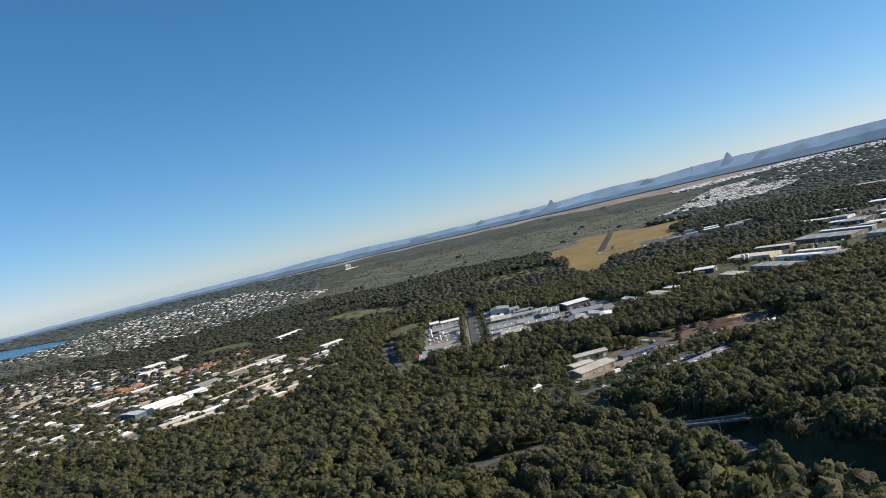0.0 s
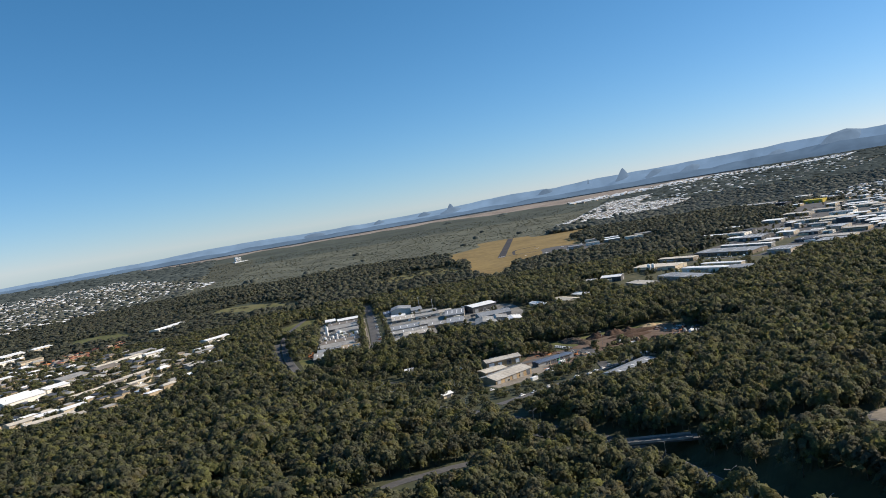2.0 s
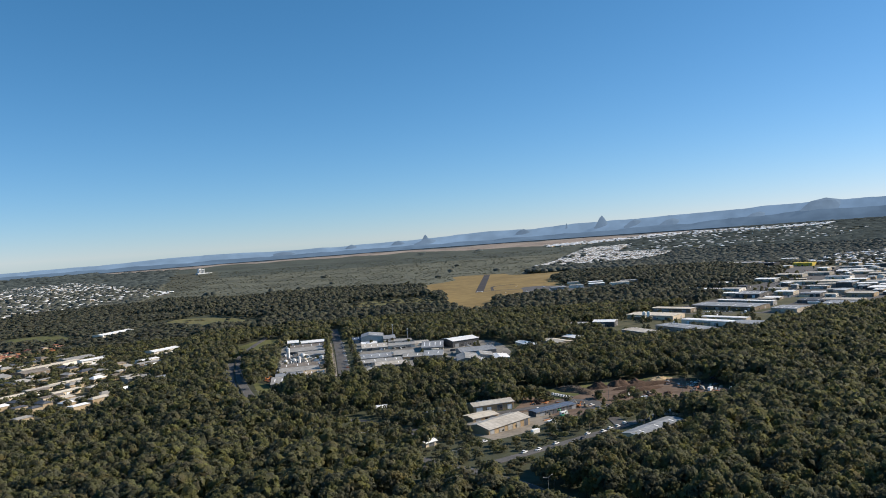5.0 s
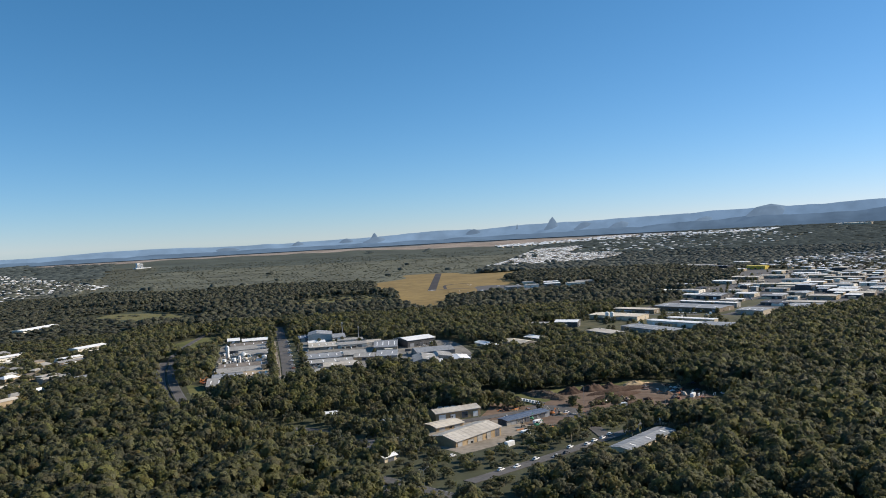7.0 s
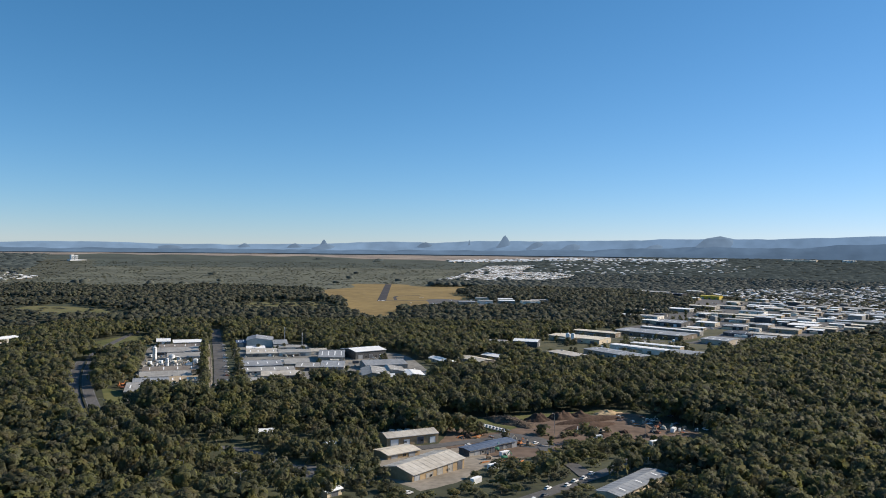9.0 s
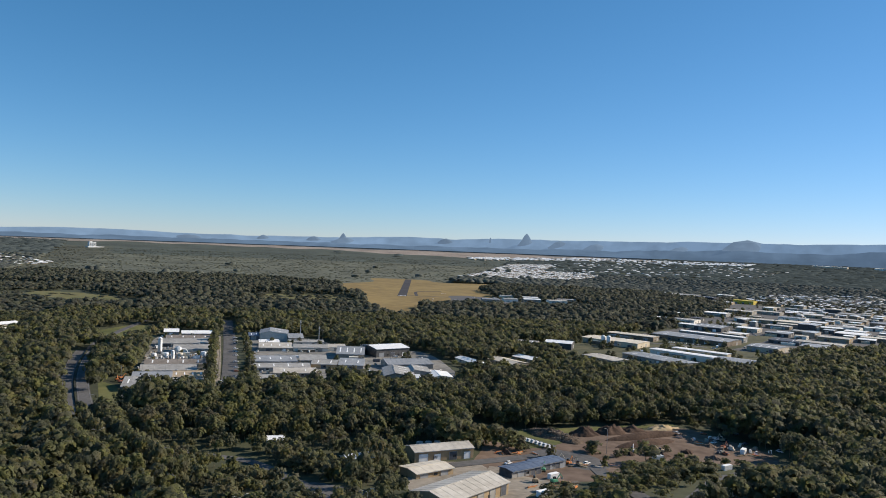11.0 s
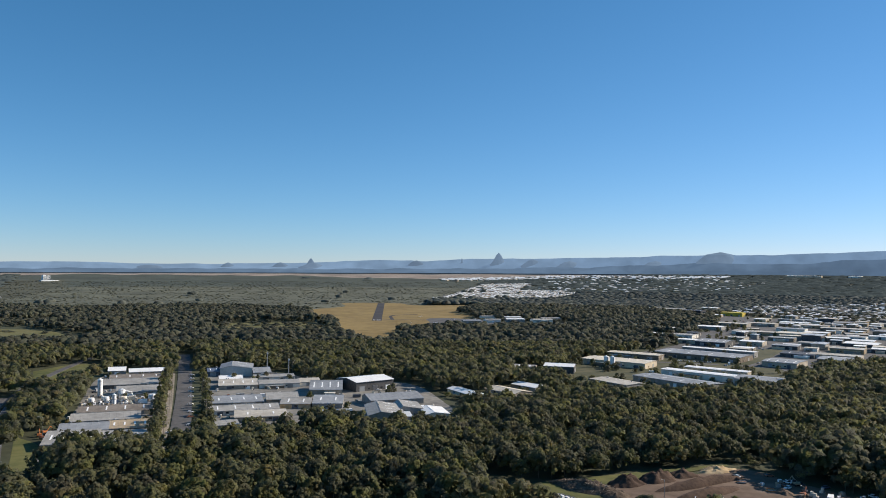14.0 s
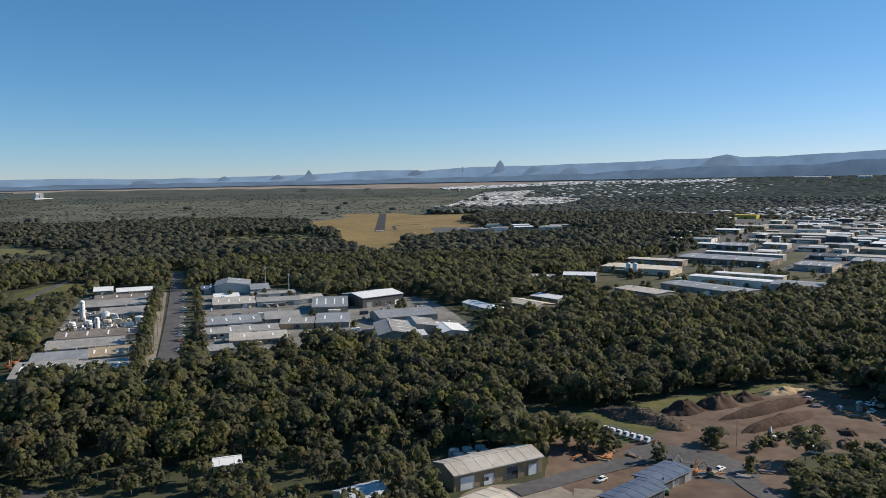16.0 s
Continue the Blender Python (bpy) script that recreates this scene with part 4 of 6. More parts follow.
# ---------------------------------------------------------------- dense housing, past counting
def housing(name, centres, size, label, palette_white=0.5, seed=3, flat=0.25, tiles=False):
    """Many small gabled houses in one mesh; each is an island with a colour of its own."""
    rng = np.random.default_rng(seed)
    V, F, I = [], [], []
    base = 0
    for x, y, a in centres:
        L, W = size * rng.uniform(0.8, 1.6), size * rng.uniform(0.6, 1.0)
        h, r = rng.uniform(2.6, 5.0), W * rng.uniform(0.08, flat)
        c, s = math.cos(a), math.sin(a)
        z = gz(x, y)
        o = 0.6
        pts = [(-L / 2, -W / 2, -2), (L / 2, -W / 2, -2), (L / 2, W / 2, -2), (-L / 2, W / 2, -2), (-L / 2, -W / 2, h), (L / 2, -W / 2, h), (L / 2, W / 2, h), (-L / 2, W / 2, h),
               (-L / 2 - o, -W / 2 - o, h), (L / 2 + o, -W / 2 - o, h), (L / 2 + o, W / 2 + o, h), (-L / 2 - o, W / 2 + o, h), (-L / 2 + W * 0.35, 0, h + r), (L / 2 - W * 0.35, 0, h + r)]
        V += [(x + c * px - s * py, y + s * px + c * py, z + pz) for px, py, pz in pts]
        wall, roof = [(0, 1, 5, 4), (1, 2, 6, 5), (2, 3, 7, 6), (3, 0, 4, 7)], [(8, 9, 13, 12), (10, 11, 12, 13), (9, 10, 13), (11, 8, 12), (11, 10, 9, 8)]
        k = rng.random()
        rm = 0 if k < palette_white else 1 + int(rng.integers(0, 4))
        for q in wall:
            F.append(tuple(base + i for i in q))
            I.append(5)
        for q in roof:
            F.append(tuple(base + i for i in q))
            I.append(rm)
        base += len(pts)
    me = bpy.data.meshes.new(name)
    me.from_pydata(V, [], F)
    for key in ("white", "red", "brown", "orange", "red", "tan") if tiles else ("white", "grey", "brown", "beige", "dark", "tan"):
        me.materials.append(M["p_" + key])
    me.polygons.foreach_set("material_index", I)
    return tagged(new(name, me), label, "houses", kind="stuff")


def grid_points(poly, sx, sy, rot, jitter, keep, seed):
    rng = np.random.default_rng(seed)
    P = np.array(poly, float)
    c = P.mean(0)
    R = np.hypot(*(P - c).T).max()
    u, v = np.meshgrid(np.arange(-R, R, sx), np.arange(-R, R, sy))
    u, v = u.ravel() + rng.uniform(-jitter, jitter, u.size), v.ravel() + rng.uniform(-jitter, jitter, v.size)
    a = radians(rot)
    x, y = c[0] + u * math.cos(a) - v * math.sin(a), c[1] + u * math.sin(a) + v * math.cos(a)
    saved = POLYS[:]
    POLYS[:] = [[tuple(p) for p in poly]]
    ok = in_polys(x, y) & (rng.random(x.size) < keep)
    POLYS[:] = saved
    ok &= ~is_clear(x, y, 4) & ~in_polys(x, y)
    return [(px, py, a + (0 if rng.random() < 0.7 else math.pi / 2) + rng.uniform(-0.06, 0.06)) for px, py in zip(x[ok], y[ok])]


HOUSES = []


def suburb(name, poly, sx, sy, rot, size, label, keep=0.85, jitter=3.0, white=0.5, seed=1, flat=0.25, tiles=False):
    pts = grid_points(poly, sx, sy, rot, jitter, keep, seed)
    HOUSES.append(np.array([(p[0], p[1]) for p in pts]))
    return housing(name, pts, size, label, white, seed, flat, tiles)


suburb("caravan_park", [(810, 2760), (985, 2700), (1200, 2820), (1460, 3060), (1500, 3200), (1330, 3300), (1560, 3700), (1330, 3700), (980, 3120), (830, 2900)], 18, 15, 20, 11, "close rows of white holiday caravans and cabins", 0.95, 1.5, 0.85, 5, 0.12)
suburb("houses_near_left", [(-185, 1130), (-215, 900), (-480, 800), (-1000, 1050), (-1500, 1900), (-1000, 1950), (-700, 1640), (-480, 1380), (-330, 1330)], 24, 28, 48, 13, "suburban houses with white, grey and red roofs among trees", 0.85, 7, 0.20, 6)
suburb("houses_far_left", [(-459, 2813), (-599, 2549), (-664, 2330), (-770, 2220), (-900, 2120), (-1050, 2230), (-1750, 2900), (-1600, 3700), (-1000, 4000), (-760, 3500), (-470, 3000)], 25, 25, 10, 12, "dense new housing estate with pale roofs", 0.72, 9, 0.6, 7)
suburb("houses_right", [(1130, 1480), (1060, 1280), (1500, 1330), (2150, 1800), (2300, 2350), (1650, 2300), (1330, 2050), (1230, 1750), (1160, 1600)], 19, 24, -55, 12, "suburban houses with grey and white roofs", 0.92, 5, 0.5, 8)
suburb("houses_far_right", [(1400, 3150), (2100, 3000), (2600, 3300), (2500, 3700), (1900, 3900), (1400, 3600)], 30, 42, -20, 15, "distant housing estate with pale roofs", 0.33, 9, 0.7, 9)
suburb("houses_horizon", [(1250, 3950), (1900, 3950), (2600, 3600), (2700, 3720), (1950, 4130), (1250, 4120)], 26, 36, -30, 22, "distant line of white roofs below the foothills", 0.95, 6, 0.9, 10)
suburb("houses_red", [(-510, 1372), (-463, 1305), (-380, 1420), (-400, 1490), (-440, 1470)], 15, 17, 50, 10, "red tiled townhouses", 0.9, 2, 0.0, 12, 0.25, True)
suburb("houses_red_roofs", [(-640, 1300), (-560, 1240), (-540, 1300), (-620, 1360)], 16, 18, 50, 12, "red tiled houses beside the shops", 0.9, 3, 0.0, 13, 0.25, True)


# ---------------------------------------------------------------- trees
def ball(sub):
    bm = bmesh.new()
    bmesh.ops.create_icosphere(bm, subdivisions=sub, radius=1.0)
    v = np.array([q.co[:] for q in bm.verts])
    f = np.array([[q.index for q in p.verts] for p in bm.faces])
    bm.free()
    return v, f


def crown_shape(clumps, sides, seed, wide=0.42, clump=0.10, base=0.25, limbs=5):
    """A gum crown of height 1: leaf clumps, each a small uneven cap, spread over the domes that the limbs carry."""
    rng = np.random.default_rng(seed)
    domes = []
    for k in range(limbs):
        a = k * 6.283 / limbs + rng.uniform(-0.6, 0.6)
        d = wide * rng.uniform(0.25, 0.62) if k else 0.05
        r = wide * rng.uniform(0.50, 0.74)
        domes.append((np.array([math.cos(a) * d, math.sin(a) * d, rng.uniform(base + 0.22, 0.66) if k else 0.72]), r))
    V, F, n = [], [], 0
    for k in range(clumps):
        c, r = domes[k % limbs]
        up = rng.uniform(-0.30, 1.0)
        a = rng.uniform(0, 6.283)
        out = np.array([math.cos(a) * math.sqrt(1 - up * up), math.sin(a) * math.sqrt(1 - up * up), up])
        p = c + out * np.array([r, r, min(r, 0.95 - c[2]) if up > 0 else r]) * rng.uniform(0.66, 1.12)
        face = out + rng.normal(0, 0.28, 3) + np.array([0, 0, 0.25])
        face /= np.linalg.norm(face)
        u = np.cross(face, [0.3, 0.5, 0.8])
        u /= np.linalg.norm(u)
        w = np.cross(face, u)
        size = clump * rng.uniform(0.7, 1.4)
        ring = []
        for i in range(sides):
            q = 6.283 * i / sides + rng.uniform(-0.25, 0.25)
            ring.append(p + (u * math.cos(q) + w * math.sin(q)) * size * rng.uniform(0.7, 1.25) - face * size * rng.uniform(0.1, 0.45))
        V += [p + face * size * rng.uniform(0.25, 0.6)] + ring
        F += [(n, n + 1 + i, n + 1 + (i + 1) % sides) for i in range(sides)]
        n += sides + 1
    return np.array(V), np.array(F)


def blob_shape(seed):
    """A far crown: one uneven cap."""
    rng = np.random.default_rng(seed)
    v, f = ball(1)
    f = f[v[f].mean(1)[:, 2] > -0.55]
    return v * (1 + rng.uniform(-0.35, 0.35, (len(v), 1))) * np.array([0.56, 0.56, 0.5]) + np.array([0, 0, 0.5]), f


def trunk_shape(seed, seg=5, limbs=3):
    rng = np.random.default_rng(seed)
    bm = bmesh.new()
    tube(bm, (0, 0, -0.06), (0.01, 0.01, 0.5), 0.020, 0.011, seg)
    for k in range(limbs):
        a = rng.uniform(0, 6.28)
        z = rng.uniform(0.3, 0.48)
        tube(bm, (0, 0, z), (0.2 * math.cos(a), 0.2 * math.sin(a), z + rng.uniform(0.18, 0.34)), 0.009, 0.003, 4)
    bmesh.ops.triangulate(bm, faces=bm.faces)
    bm.verts.index_update()
    v = np.array([q.co[:] for q in bm.verts])
    f = np.array([[q.index for q in p.verts] for p in bm.faces])
    bm.free()
    return v, f


def raw_mesh(name, V, F, mats, index=None):
    me = bpy.data.meshes.new(name)
    me.vertices.add(len(V))
    me.vertices.foreach_set("co", np.asarray(V, np.float32).ravel())
    me.loops.add(F.size)
    me.loops.foreach_set("vertex_index", np.asarray(F, np.int32).ravel())
    me.polygons.add(len(F))
    me.polygons.foreach_set("loop_start", np.arange(0, F.size, 3, dtype=np.int32))
    for m in mats:
        me.materials.append(m)
    if index is not None:
        me.polygons.foreach_set("material_index", np.asarray(index, np.int32))
    me.update(calc_edges=True)
    me.polygons.foreach_set("use_smooth", np.ones(len(F), bool))
    return me


def scatter(shapes, x, y, h, w, rng):
    """All copies of the crown shapes at the given places, as arrays of points and triangles."""
    z = land(x, y)
    kind = rng.integers(0, len(shapes), len(x))
    turn = rng.uniform(0, 2 * math.pi, len(x))
    V, F, n = [], [], 0
    for k, (sv, sf) in enumerate(shapes):
        i = np.nonzero(kind == k)[0]
        if not len(i):
            continue
        c, s = np.cos(turn[i])[:, None], np.sin(turn[i])[:, None]
        hh, ww = h[i][:, None], w[i][:, None]
        px = (sv[None, :, 0] * c - sv[None, :, 1] * s) * ww + x[i][:, None]
        py = (sv[None, :, 0] * s + sv[None, :, 1] * c) * ww + y[i][:, None]
        pz = sv[None, :, 2] * hh + z[i][:, None]
        V.append(np.stack([px, py, pz], -1).reshape(-1, 3))
        F.append((sf[None] + (np.arange(len(i)) * len(sv))[:, None, None]).reshape(-1, 3) + n)
        n += V[-1].shape[0]
    return np.concatenate(V), np.concatenate(F)


def fan_points(r0, r1, step, seed, a0=-44, a1=58):
    """A jittered grid over the part of the land that the flight overlooks."""
    rng = np.random.default_rng(seed)
    xs, ys = np.meshgrid(np.arange(-r1, r1, step), np.arange(-200, HUB[1] + r1, step))
    x = xs.ravel() + rng.uniform(-0.48, 0.48, xs.size) * step
    y = ys.ravel() + rng.uniform(-0.48, 0.48, ys.size) * step
    r = np.hypot(x - HUB[0], y - HUB[1])
    a = np.degrees(np.arctan2(x, y + 60))
    ok = (r >= r0) & (r < r1) & (a > a0) & (a < a1)
    return x[ok], y[ok]


def patchy(x, y, scale, seed):
    return np.array([noise.noise((px * scale, py * scale, seed)) for px, py in zip(x, y)])


def forest_mask(x, y, rng):
    """Where trees stand: nowhere on open ground, few in suburbs and on the heath, else closed forest."""
    keep = ~is_clear(x, y, 1.5) & ~in_polys(x, y)
    r = np.hypot(x - HUB[0], y - HUB[1])
    p = patchy(x, y, 0.006, 5.0)
    heath = (y + 200 * patchy(x, y, 0.004, 3.0) > 2330) & (x > -430 - 0.10 * (y - 2000)) & (x < 330 + 0.55 * (y - 1900))
    keep &= thinned(x, y, rng)
    keep &= (patchy(x, y, 0.045, 9.0) < 0.42)
    keep &= ~heath | ((p > 0.36) & (rng.random(len(x)) < 0.03))
    a = np.degrees(np.arctan2(x - HUB[0], y - HUB[1]))
    keep &= ~((r + 110 * patchy(x, y, 0.004, 3.0) > 4365 - 230 * np.exp(-((a - 17) / 8) ** 2)) & (a > -14) & (a < 31))
    town = np.zeros(len(x), bool)
    for pts in HOUSES:
        lo, hi = pts.min(0) - 10, pts.max(0) + 10
        near = (x > lo[0]) & (x < hi[0]) & (y > lo[1]) & (y < hi[1])
        i = np.nonzero(near)[0]
        for k in range(0, len(i), 400):
            j = i[k:k + 400]
            d = np.hypot(x[j][:, None] - pts[None, :, 0], y[j][:, None] - pts[None, :, 1]).min(1)
            town[j] |= d < 26
            keep[j] &= d > 8.5
    keep &= ~town | (rng.random(len(x)) < np.where((x > 700) & (y > 2600), 0.22, 0.62))
    return keep & (r < RIM - 60)


def in_town(x, y):
    """Garden trees stay lower than the forest."""
    return np.where(((x < -190) & (y > 820) & (y < 2000)) | ((x > 1150) & (y > 1480)) | ((x < -420) & (y > 2000)), 0.56, 1.0)


SHAPES_NEAR = [crown_shape(170, 4, 20 + k, 0.47, 0.080, 0.12, 8) for k in range(6)]
SHAPES_MID = [crown_shape(58, 4, 40 + k, 0.47, 0.125, 0.12, 6) for k in range(10)]
SHAPES_SMALL = [crown_shape(24, 4, 50 + k, 0.47, 0.17, 0.12, 4) for k in range(10)]
SHAPES_FAR = [crown_shape(13, 4, 60 + k, 0.44, 0.22, 0.05, 3) for k in range(8)]
SHAPES_HAZE = [blob_shape(80 + k) for k in range(6)]
TRUNKS = [trunk_shape(k) for k in range(6)]
TRUNKS_PLAIN = [trunk_shape(k, 3, 0) for k in range(2)]



# ---------------------------------------------------------------- vehicles
def shell(rows):
    """A closed hull from cross-sections along x: (x, half width, low, high)."""
    bm = bmesh.new()
    rings = []
    for x, w, lo, hi in rows:
        r = min(0.12, (hi - lo) * 0.25)
        pts = [(-w, lo + r), (-w, hi - r), (-w + r, hi), (w - r, hi), (w, hi - r), (w, lo + r), (w - r, lo), (-w + r, lo)]
        rings.append([bm.verts.new((x, y, z)) for y, z in pts])
    for a, b in zip(rings, rings[1:]):
        for i in range(8):
            bm.faces.new((a[i], b[i], b[(i + 1) % 8], a[(i + 1) % 8]))
    bm.faces.new(rings[0])
    bm.faces.new(rings[-1])
    bmesh.ops.recalc_face_normals(bm, faces=bm.faces)
    return bm


def wheels(root, front, back, half, r=0.34):
    bm = bmesh.new()
    tube(bm, (0, -0.11, 0), (0, 0.11, 0), r, r, 12)
    me = mesh_of("wheel", bm)
    for x in (front, back):
        for y in (-half, half):
            w = part("wheel", me, M["tyre"], root)
            w.location = (x, y, r)


PAINT = {"white": "p_white", "silver": "p_paleblue", "dark": "p_dark", "red": "p_red", "blue": "p_blue"}


def car_kind(paint):
    root = thing("car", 0, 0, 0, 0, "%s parked car with dark windows" % paint, "car", "parked cars")
    part("body", shell([(-2.2, 0.78, 0.35, 0.85), (-2.05, 0.88, 0.25, 0.98), (-0.9, 0.9, 0.22, 1.0), (0.9, 0.9, 0.22, 0.98), (1.9, 0.86, 0.25, 0.82), (2.2, 0.72, 0.35, 0.66)]), M[PAINT[paint]], root)
    part("glasshouse", shell([(-1.95, 0.72, 0.92, 1.02), (-1.3, 0.74, 0.92, 1.40), (0.3, 0.74, 0.92, 1.42), (1.05, 0.72, 0.92, 1.0)]), M["glass"], root, "dark car windows")
    part("roof", shell([(-1.35, 0.66, 1.37, 1.48), (-0.5, 0.70, 1.40, 1.52), (0.35, 0.66, 1.38, 1.48)]), M[PAINT[paint]], root)
    wheels(root, 1.35, -1.3, 0.8)
    return root


def ute_kind(paint, name="small_truck"):
    root = thing(name, 0, 0, 0, 0, "%s cab tray truck parked in a row" % paint, "truck", "parked trucks")
    part("cab", shell([(0.6, 0.9, 0.45, 1.9), (0.9, 0.98, 0.45, 2.2), (2.0, 0.98, 0.45, 2.2), (2.6, 0.95, 0.45, 1.5), (2.75, 0.9, 0.5, 1.1)]), M[PAINT[paint]], root)
    part("windscreen", shell([(2.05, 0.86, 1.4, 2.1), (2.62, 0.84, 1.3, 1.55)]), M["glass"], root, "dark windscreen")
    tray = part("tray", boxes((-1.3, 0, 0.75, 3.6, 2.0, 0.12), (-1.3, 0.97, 0.87, 3.6, 0.06, 0.4), (-1.3, -0.97, 0.87, 3.6, 0.06, 0.4), (-3.07, 0, 0.87, 0.06, 2.0, 0.4)), M["steel"], root)
    part("load", boxes((-1.8, 0.2, 0.87, 1.2, 1.0, 0.6), (-0.6, -0.3, 0.87, 0.8, 0.9, 0.9)), M["p_dark"], tray)
    wheels(root, 1.8, -2.0, 0.82, 0.4)
    return root


CARS = {k: [] for k in PAINT}
TRUCKS = []


def drive(kinds, maker, key, x, y, rot):
    z = gz(x, y) + 0.22
    m = pose(x, y, z, 0, 0, rot)
    if not kinds:
        kinds.append(maker(key))
        kinds[0].matrix_basis = m
        return kinds[0]
    return copy_thing(kinds[0], m)


def car(x, y, rot, paint="white"):
    clear(x, y, 2.5, 1.5, rot)
    return drive(CARS[paint], car_kind, paint, x, y, rot)


def truck(x, y, rot):
    clear(x, y, 3.5, 1.8, rot)
    return drive(TRUCKS, ute_kind, "white", x, y, rot)


for x, y, r in ((98, 590, 30), (107, 592, 210), (121, 602, 30), (132, 602, 210), (147, 618, 30), (158, 620, 30), (165, 626, 30), (172, 630, 30), (180, 637, 30)):
    car(x, y, r, "white")
for x, y, r, p in ((140, 607, 30, "dark"), (84, 630, 20, "white"), (60, 672, 80, "silver"), (52, 668, 80, "white"), (44, 664, 80, "dark"), (70, 690, 10, "white"), (28, 676, 80, "white"), (34, 690, 70, "silver"),
                   (205, 700, 60, "silver"), (192, 727, 20, "white"), (150, 733, 200, "white"), (196, 640, 30, "dark")):
    car(x, y, r, p)
for k in range(7):
    truck(178.5 + k * 1.25, 775.5 - k * 2.75, 200)
rc = random.Random(5)
for k in range(13):
    side = rc.choice((-1, 1, 1, 1))
    y = 905 + k * 27 + rc.uniform(-9, 9)
    car(13 + (y - 870) * 0.025 + side * 6.0, y, 5 if side > 0 else 175, rc.choice(("white", "silver", "dark", "white", "red")))
for k in range(16):
    car(-26 + rc.uniform(-24, 22), rc.choice((1064, 1078, 1090, 1140, 1185, 1222)) + rc.uniform(-3, 3), rc.choice((0, 90)) + rc.uniform(-8, 8), rc.choice(("white", "silver", "dark")))
for k in range(14):
    car(560 + k * 2.9 * 0.75, 1196 + 16 - k * 2.9 * 0.66, 48, rc.choice(("white", "white", "silver", "dark")))
for k in range(46):
    f = rc.random()
    bx, by = 520 + 720 * f, 1060 + 760 * f
    car(bx + rc.uniform(-60, 90), by + rc.uniform(-40, 90), -40 + rc.choice((0, 90)) + rc.uniform(-5, 5), rc.choice(("white", "silver", "dark", "blue", "red", "white")))
for k in range(14):
    car(120 + rc.uniform(-80, 80), rc.choice((970, 1008, 1078, 1092, 1110)) + rc.uniform(-4, 4), rc.choice((0, 90)), rc.choice(("white", "silver", "dark", "red")))


# ---------------------------------------------------------------- works yard
def heap(name, x, y, sx, sy, h, rot, material, label, category, seed=0, flat=1.6, ragged=0.35):
    """A tipped heap: steep sides, uneven crest, spilling foot."""
    bm = bmesh.new()
    n, seg = 9, 40
    c, s = math.cos(radians(rot)), math.sin(radians(rot))
    rows = []
    for k in range(n + 1):
        t = k / n
        row = []
        for i in range(seg):
            q = 2 * math.pi * i / seg
            w = 1 + ragged * noise.fractal((math.cos(q) * 1.7 + seed, math.sin(q) * 1.7, t), 0.8, 2, 4)
            px, py = math.cos(q) * sx * t * w, math.sin(q) * sy * t * w
            X, Y = x + c * px - s * py, y + s * px + c * py
            z = h * max(0.0, 1 - t ** flat) * (1 + ragged * 1.6 * noise.fractal((X * 0.22, Y * 0.22, seed), 0.7, 2, 4))
            row.append(bm.verts.new((X, Y, gz(X, Y) + max(z, 0) - (0.3 if k == n else 0) + 0.1)))
            if k == 0:
                break
        rows.append(row)
    for i in range(seg):
        bm.faces.new((rows[0][0], rows[1][i], rows[1][(i + 1) % seg]))
    for a, b in zip(rows[1:], rows[2:]):
        for i in range(seg):
            j = (i + 1) % seg
            bm.faces.new((a[i], b[i], b[j], a[j]))
    for f in bm.faces:
        f.smooth = True
    bmesh.ops.recalc_face_normals(bm, faces=bm.faces)
    clear(x, y, sx, sy, rot)
    return solid(name, bm, material, label, category, group="heaps in the works yard")


heap("soil_mound", 221, 786, 10, 6, 4.2, 5, M["soil_heap"], "dark brown heap of tipped soil", "soil heap", 1)
heap("soil_mound", 240, 788, 12, 6, 4.6, 5, M["soil_heap"], "dark brown heap of tipped soil with spilling sides", "soil heap", 2)
heap("soil_mound", 257, 791, 9, 5, 3.0, 5, M["soil_heap"], "low brown heap of tipped soil", "soil heap", 3)
heap("sand_mound", 280, 794, 11, 5, 2.6, 3, M["sand_heap"], "pale yellow sand and rubble heap", "sand heap", 4, 1.4, 0.4)
heap("soil_bank", 257, 775.5, 31, 4.2, 3.4, 10.7, M["soil_heap"], "long windrow of dark brown soil", "soil bank", 5, 2.2, 0.15)
heap("soil_bank", 248, 760, 24, 4.2, 3.2, 13, M["soil_heap"], "long windrow of dark brown soil", "soil bank", 6, 2.2, 0.15)
brush = heap("brush_mound", 199, 784, 20, 8, 3.6, -56, M["mulch"], "tangled heap of brushwood and green waste", "brush heap", 7, 1.9, 0.28)
heap("brush_mound", 205, 770, 7, 5, 2.4, -30, M["mulch"], "small heap of brushwood", "brush heap", 8, 1.6, 0.3)


def sticks(heap_ob, count, length, seed):
    """Loose branches lying crosswise over a heap."""
    g = random.Random(seed)
    top = [v.co.copy() for v in heap_ob.data.vertices]
    bm = bmesh.new()
    for k in range(count):
        p = g.choice(top) + Vector((g.uniform(-1, 1), g.uniform(-1, 1), 0.12))
        d = Vector((g.uniform(-1, 1), g.uniform(-1, 1), g.uniform(-0.15, 0.35))).normalized() * g.uniform(0.5, length)
        tube(bm, p - d * 0.5, p + d * 0.5, g.uniform(0.06, 0.22), 0.04, 4)
    tagged(part("brushwood", bm, M["bark"], heap_ob, "loose grey branches"), kind="stuff")


